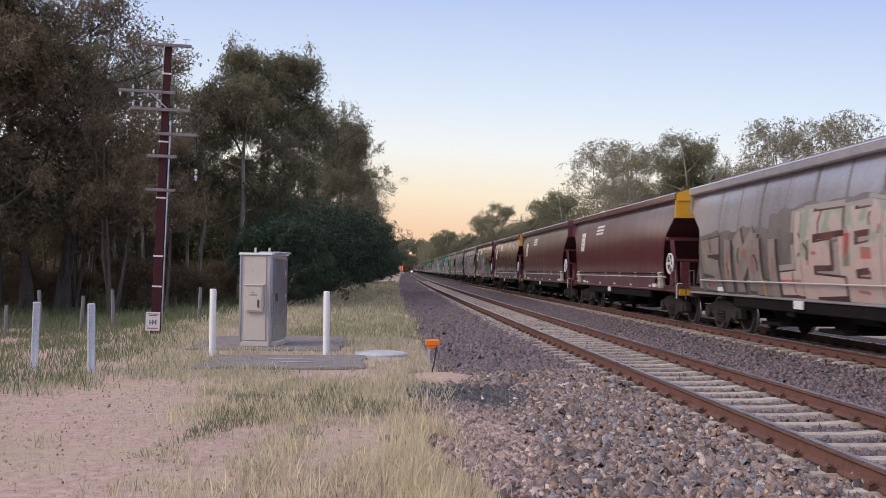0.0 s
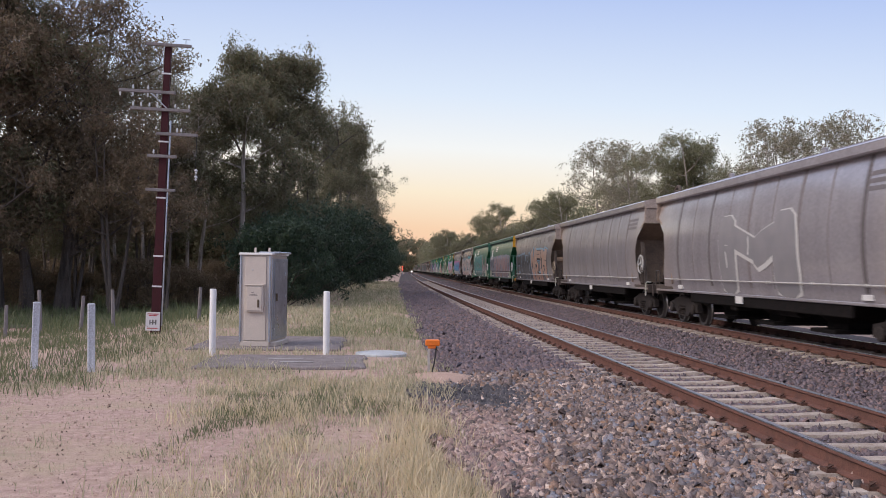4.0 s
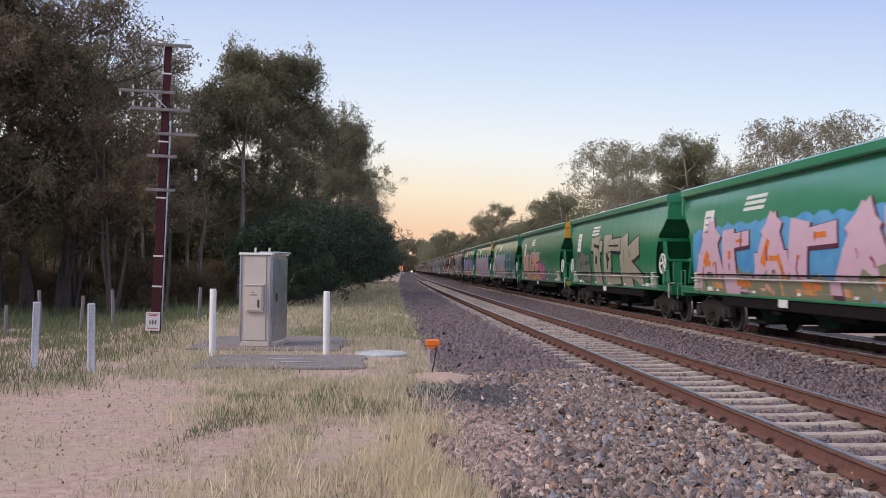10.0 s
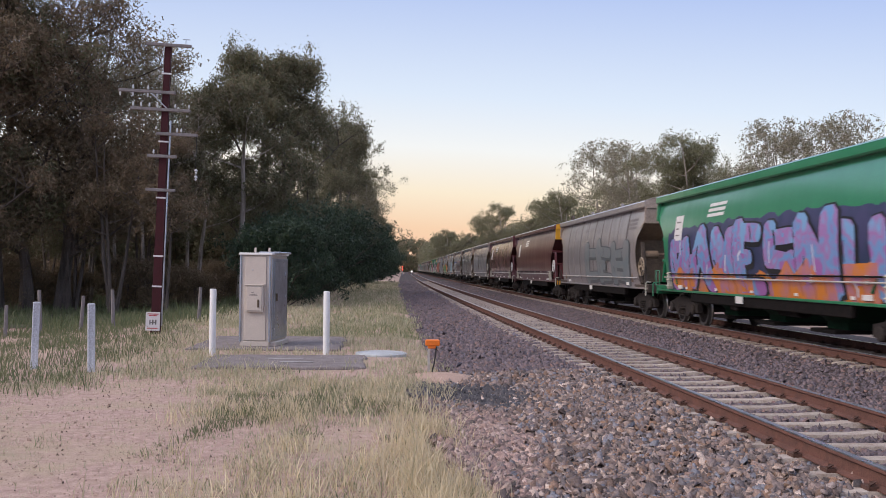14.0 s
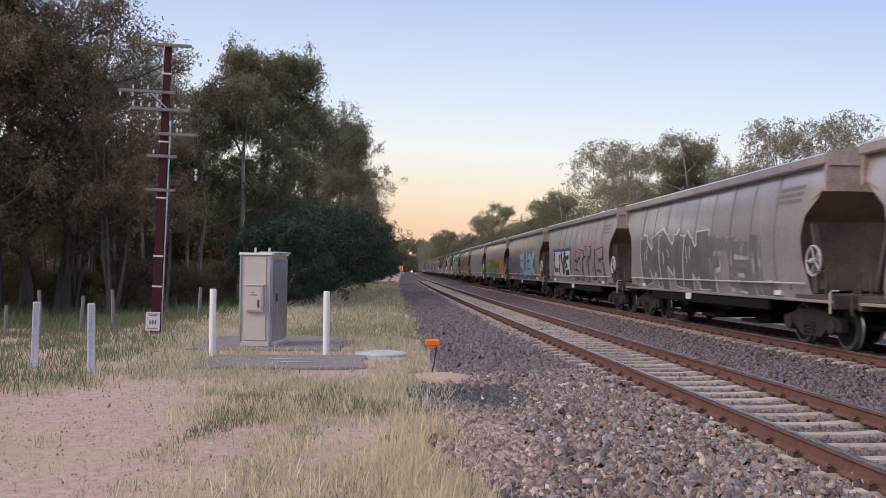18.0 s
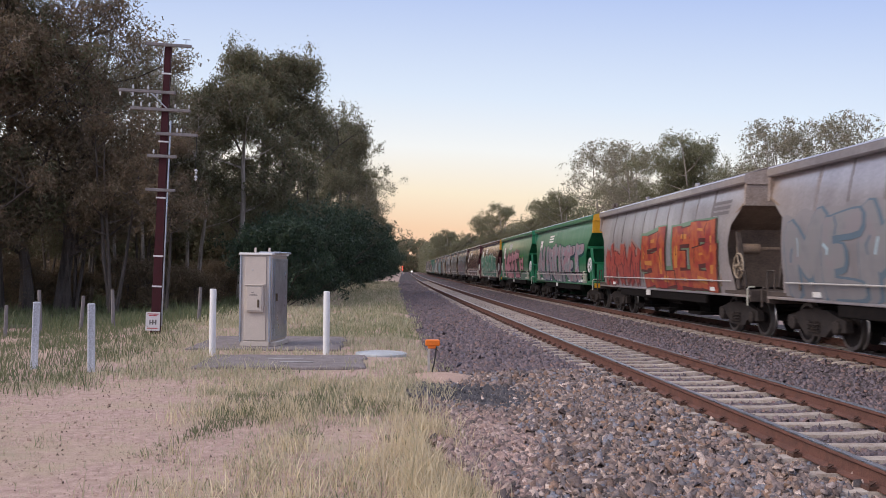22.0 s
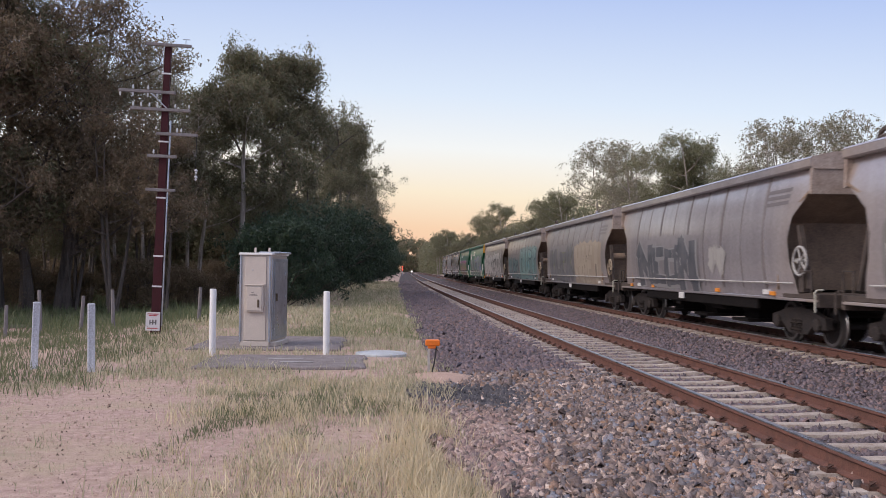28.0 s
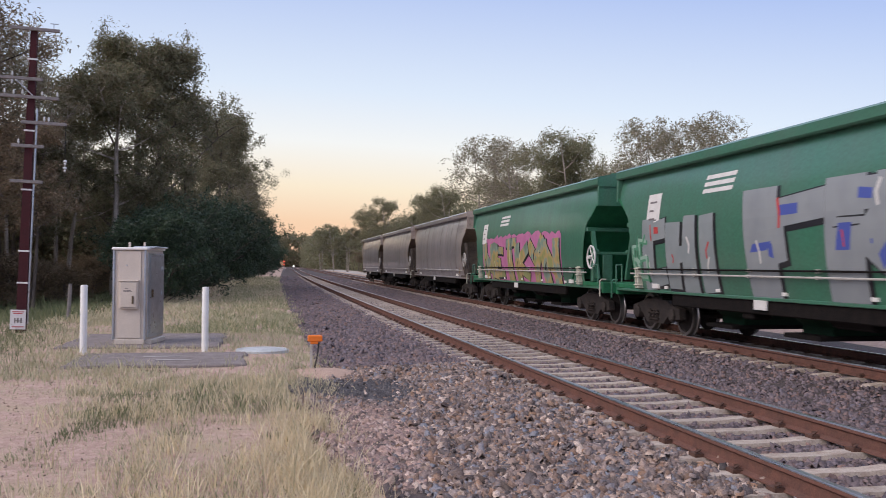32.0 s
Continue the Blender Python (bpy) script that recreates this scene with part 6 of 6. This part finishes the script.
M_leaf_olive = palette("olive_gum_leaves", [(0.14, 0.145, 0.075), (0.22, 0.215, 0.115), (0.27, 0.225, 0.15), (0.17, 0.18, 0.09), (0.31, 0.285, 0.18)], rough=0.55, through_light=0.4, vary=0.15, fine=3)
M_leaf_brown = palette("olive_brown_leaves", [(0.12, 0.088, 0.058), (0.22, 0.155, 0.10), (0.15, 0.125, 0.066), (0.32, 0.215, 0.145)], rough=0.6, through_light=0.3, vary=0.15, fine=3)
M_leaf_bush = palette("deep_green_leaves", [(0.012, 0.028, 0.016), (0.036, 0.068, 0.034), (0.018, 0.040, 0.020), (0.075, 0.11, 0.055)], rough=0.5, through_light=0.25, vary=0.15, fine=3)


def leaf_tris(centres, rg, size, droop):
    """Narrow hanging leaves about the given points."""
    n = len(centres)
    d = rg.normal(0, 1, (n, 3))
    d[:, 2] -= droop
    d /= np.linalg.norm(d, axis=1)[:, None]
    r = rg.normal(0, 1, (n, 3))
    w = np.cross(d, r)
    w /= np.linalg.norm(w, axis=1)[:, None] + 1e-9
    l = size * rg.uniform(.6, 1.4, n)[:, None]
    p = centres
    V = np.stack([p - w * l * .17, p + w * l * .17, p + d * l], 1).reshape(-1, 3)
    return V, np.arange(3 * n).reshape(n, 3)


def make_tree(name, label, seed, height, spread, crown_from, leaves, leaf_size, bark, leaf_mat, stems=1, trunk_r=.2, clump=.75, limbs=9, category="tree"):
    """A gum tree: tapered stems, forking limbs and a ragged crown of leaf clumps with gaps."""
    rs, rg = random.Random(seed), np.random.default_rng(seed)
    t = thing(name, label, category, "trees")
    b = Build()
    tips = []
    for s in range(stems):
        lean = Vector((rs.uniform(-.08, .08), rs.uniform(-.08, .08), 0)) * (1 if stems == 1 else 1.8)
        pts, p = [], Vector((rs.uniform(-.3, .3) * (stems > 1), rs.uniform(-.3, .3) * (stems > 1), -.3))
        hh = height * rs.uniform(.8, .93)
        for k in range(7):
            pts.append(p.copy())
            p = p + Vector((lean.x * hh / 6 + rs.uniform(-.12, .12), lean.y * hh / 6 + rs.uniform(-.12, .12), hh / 6))
        r = trunk_r / math.sqrt(stems) * rs.uniform(.8, 1.15)
        b.tube(pts, [r * (1.25 if k == 0 else 1 - .13 * k) for k in range(7)], 6)
        tips.append(pts[-1] + Vector((0, 0, .2)))
        for _ in range(limbs):
            f = crown_from + (1 - crown_from) * rs.random() ** .9
            i = min(5, int(f * 6))
            base = pts[i].lerp(pts[i + 1], f * 6 - i)
            a = rs.uniform(0, 2 * math.pi)
            shape = math.sin(math.pi * min(1, max(.12, (f - crown_from) / (1.04 - crown_from)) ** .8)) * .75 + .3
            ln = spread * shape * rs.uniform(.6, 1.1)
            up = rs.uniform(.25, .8)
            q = [base, base + Vector((math.cos(a) * ln * .5, math.sin(a) * ln * .5, ln * up * .35)), base + Vector((math.cos(a) * ln, math.sin(a) * ln, ln * up))]
            lr = r * (1 - .75 * f) * .5 + .012
            b.tube(q, [lr, lr * .7, lr * .3], 4, caps=False)
            tips.append(q[2])
            for _ in range(4):
                c = q[1].lerp(q[2], rs.random())
                e = c + Vector((rs.uniform(-1, 1), rs.uniform(-1, 1), rs.uniform(-.1, .9))) * ln * .45
                b.tube([c, c.lerp(e, .5) + Vector((0, 0, .08)), e], [lr * .4, lr * .28, lr * .12], 3, caps=False)
                tips.append(e)
    part("trunk", b, bark, t, smooth=True)
    # each limb's end carries a rounded lobe made of many small leafy tufts
    tip = np.array([tuple(p) for p in tips])
    tufts_per = 9
    lobe = (clump * rg.uniform(.6, 1.3, len(tip)))
    u = rg.normal(0, 1, (len(tip), tufts_per, 3))
    u /= np.linalg.norm(u, axis=2)[..., None]
    u[..., 2] = u[..., 2] * .75 + .1
    cen = (tip[:, None] + u * (lobe[:, None] * rg.uniform(.55, 1.0, (len(tip), tufts_per)))[..., None]).reshape(-1, 3)
    per = rg.dirichlet(np.ones(len(cen)) * 2.5)
    idx = rg.choice(len(cen), leaves, p=per)
    off = rg.normal(0, 1, (leaves, 3)) * np.array([.14, .14, .16]) * (clump / .75)
    tip, size = cen, np.ones(leaves)
    V, F = leaf_tris(tip[idx] + off * size[:, None], rg, leaf_size, .7)
    V[:, 2] = np.maximum(V[:, 2], .15)
    part("crown", fast_mesh("crown", V, F, 3, leaf_mat), None, t)
    return t


def plant(proto, x, y, scale=1.0, turn=0.0, stretch=1.0):
    m = Matrix.Translation((x, y, ground_z(x, y) - .05)) @ Matrix.Rotation(turn, 4, "Z") @ Matrix.Diagonal((scale, scale, scale * stretch, 1))
    return m


# prototypes are 12 m high; each planting scales one of them
G = [make_tree("gum_tree", "tall gum tree with pale trunk and open olive crown", 11, 12, 2.5, .42, 30000, .155, M_bark, M_leaf, 1, .19, .72, 13),
     make_tree("gum_tree", "tall gum tree with pale trunk and open olive crown", 12, 12, 2.8, .35, 32000, .155, M_bark, M_leaf, 2, .22, .72, 10),
     make_tree("gum_tree", "tall dense gum tree with dark bark and brownish crown", 13, 12, 2.9, .18, 26000, .13, M_bark_dark, M_leaf_brown, 2, .22, .72, 15),
     make_tree("gum_tree", "slender gum tree with airy see-through crown", 14, 12, 2.5, .40, 9000, .16, M_bark, M_leaf_pale, 2, .15, .70, 10),
     make_tree("gum_tree", "tall dense gum tree with dark bark and olive crown", 15, 12, 2.9, .15, 34000, .155, M_bark_dark, M_leaf, 1, .24, .8, 19),
     make_tree("gum_tree", "slim gum tree with a bare pale trunk within the wood", 16, 12, 2.6, .45, 14000, .19, M_bark_dark, M_leaf_brown, 3, .22, .8, 7),
     make_tree("gum_tree", "slim gum tree with a bare pale trunk within the wood", 17, 12, 2.8, .42, 14000, .19, M_bark_mid, M_leaf, 2, .20, .85, 9),
     make_tree("gum_tree", "leafy gum tree with pale limbs and full olive crown", 18, 12, 2.9, .30, 27000, .16, M_bark, M_leaf_olive, 2, .20, .85, 11)]
S = [make_tree("shrub", "dense dark green shrub at the edge of the wood", 21, 4, 1.9, .05, 24000, .14, M_bark_dark, M_leaf_bush, 4, .12, .55, 9, category="shrub"),
     make_tree("shrub", "dense dark green shrub at the edge of the wood", 22, 4, 2.2, .05, 24000, .14, M_bark_dark, M_leaf_bush, 5, .12, .6, 8, category="shrub"),
     make_tree("shrub", "low scrubby bush under the gum trees", 23, 3, 1.6, .05, 9000, .14, M_bark_dark, M_leaf_brown, 4, .08, .5, 7, category="shrub")]
placed = set()


def put(proto, x, y, scale, turn=0.0, stretch=1.0):
    m = plant(proto, x, y, scale, turn, stretch)
    if proto not in placed:
        placed.add(proto)
        proto.matrix_basis = m
        return proto
    return copy_thing(proto, m)


def sight(px, y):
    """Plan x of a thing at distance y that lies on the bearing px thousandths right of the line."""
    return y * px / 1000.0


# the wood on the near side of the line: (bearing, distance, height, kind)
WOOD = [(-485, 37, 15.0, 2), (-445, 39, 11.8, 2), (-412, 41, 16.0, 4), (-376, 42, 13.6, 2), (-345, 43, 13.4, 2), (-295, 45, 14.2, 3), (-248, 48, 13.2, 3), (-202, 52, 13.0, 7), (-155, 50, 13.4, 0),
        (-126, 55, 11.6, 4), (-106, 58, 11.4, 4), (-90, 66, 10.6, 4), (-70, 80, 11.0, 1), (-54, 92, 12.4, 4), (-38, 100, 12.6, 4), (-27, 116, 13.4, 1), (-20, 104, 12.6, 3), (-19, 150, 13, 4), (-14, 200, 10.0, 1), (-4, 260, 11, 4)]
for i, (a, y, h, k) in enumerate(WOOD):
    put(G[k], sight(a, y), y, h / 12, i * 2.4)
rw = random.Random(5)
for i in range(46):
    y = rw.uniform(36, 85)
    put(G[rw.choice((5, 6))], -rw.uniform(.13, .60) * y - 2.0, y, rw.uniform(.66, .92), rw.uniform(0, 6.3))
for i in range(16):
    y = 90 + i * 22
    put(G[rw.choice((5, 6))], bend(y) - rw.uniform(5.5, 9), y, rw.uniform(.7, .9), rw.uniform(0, 6.3))
SHRUBS = [(-110, 39, 3.9), (-97, 45, 4.6), (-77, 54, 4.8), (-58, 66, 5.4), (-40, 82, 5.4), (-26, 100, 5.4), (-10, 125, 5.2), (-4, 160, 5.0), (3, 210, 5.0), (9, 280, 5.5), (-92, 58, 5.6)]
for i, (a, y, h) in enumerate(SHRUBS):
    put(S[i % 2], sight(a, y), y, h / 4, i * 1.7)
for i in range(24):
    y = rw.uniform(42, 62)
    put(S[2], -rw.uniform(.16, .55) * y, y, rw.uniform(.55, 1.1), rw.uniform(0, 6.3))

# the trees beyond the train
FAR_SIDE = [(545, 44, 8.4, 3), (500, 46, 9.9, 3), (450, 50, 10.2, 3), (398, 56, 8.2, 7), (376, 60, 9.2, 1), (357, 62, 11.0, 7), (341, 65, 10.2, 7), (322, 66, 10.6, 1), (285, 76, 12.6, 3), (250, 90, 14.4, 3), (268, 84, 10.0, 7),
            (208, 104, 10.6, 7), (180, 118, 11.0, 7), (158, 135, 11.0, 1), (138, 150, 12.4, 7), (108, 180, 12.0, 7), (90, 205, 11.6, 1), (76, 230, 11.6, 7), (60, 300, 12.6, 7)]
for i, (a, y, h, k) in enumerate(FAR_SIDE):
    put(G[k], sight(a, y), y, h / 12, 1 + i * 2.1)
for i in range(26):
    y = 40 + i * 9.5
    x = bend(y) + 21 + rw.uniform(-1, 7)
    put(G[rw.choice((5, 6))], x, y, rw.uniform(.45, .62), rw.uniform(0, 6.3))


# deep woods behind both rows, closing the view
def far_woods(name, x0, x1, y0, y1, count, tall, label, leaf=.6, mat=None):
    rg = np.random.default_rng(int(abs(x0) + y0))
    n = count // 40
    c = np.stack([rg.uniform(x0, x1, n), rg.uniform(y0, y1, n), np.zeros(n)], 1)
    c[:, 0] += np.array([bend(y) for y in c[:, 1]])
    c[:, 2] = rg.uniform(.02, 1, n) ** .9 * tall - .3
    p = np.repeat(c, 40, 0) + rg.normal(0, 1, (n * 40, 3)) * np.array([1.0, 1.0, .8])
    V, F = leaf_tris(p, rg, leaf, .5)
    V[:, 2] = np.maximum(V[:, 2], -.4)
    return tagged(new(name, fast_mesh(name, V, F, 3, mat or M_leaf_brown)), label, "woods", kind="stuff")


far_woods("deep_woods", -80, -30, 60, 95, 120000, 11, "dark woods behind the row of gum trees", .3)
far_woods("deep_woods", -34, -9, 88, 130, 60000, 9, "dark woods behind the row of gum trees", .4)
far_woods("deep_woods", -48, -24, 20, 44, 150000, 10, "dark woods behind the row of gum trees", .17)
far_woods("deep_woods", -28, -9, 60, 76, 80000, 9.0, "dark woods behind the row of gum trees", .24, M_leaf)
far_woods("thicket", -62, -10, 64, 72, 70000, 5, "brown thicket under the gum trees", .32, M_leaf_brown)
far_woods("deep_woods", 22, 28, 105, 400, 110000, 10.5, "dark woods beyond the train", .5, M_leaf_olive)
far_woods("deep_woods", 12, 22, 300, 600, 36000, 14, "distant trees beside the line", 1.0, M_leaf_olive)
far_woods("deep_woods", -14, -3.2, 190, 600, 36000, 12, "distant trees beside the line", 1.2, M_leaf_bush)
far_woods("deep_woods", -60, 60, 605, 690, 40000, 22, "distant trees where the line runs out of sight", 2.0, M_leaf)


# ---- what moves: the wagons roll towards the camera and past it, their wheels turning ----
def lead(t):
    """How far the train runs ahead of an even pace at each second, in metres."""
    early = {1: .05, 2: .2, 3: .3, 4: .25, 5: .1, 9: -.05, 10: -.15, 11: -.1, 12: -.25, 13: -.1, 14: .8, 15: .8, 16: .75, 17: .68, 18: .55, 19: .36, 20: .27, 21: .15, 22: .05, 24: .08, 26: .1, 27: .4, 28: .52, 29: .35, 30: .47, 31: -.68, 32: -.85}
    return early.get(t, 0.0)


def motions():
    for k, w in enumerate(WAGONS):
        rows = []
        for t in range(33):
            y = START_Y + WAGON_LEN * (k - .5) - SPEED * t - lead(t)
            rows.append((t, Matrix.Translation((FAR_TRACK + bend(y), y, RAIL_TOP)) @ Matrix.Rotation(-heading(y), 4, "Z")))
        walk(w, rows)
    wheelsets = [o for w in WAGONS for o in w.children_recursive if o.name.split(".")[0] == "wheelset"]
    first = wheelsets[0]
    turn = SPEED / FPS / WHEEL_R
    walk(first, [(i / FPS, Matrix.Rotation(turn * i, 4, "X")) for i in range(32 * FPS + 1)])
    for o in wheelsets[1:]:
        o.rotation_mode = "QUATERNION"
        o.animation_data_create()
        o.animation_data.action = first.animation_data.action
        o.animation_data.action_slot = first.animation_data.action_slot


motions()
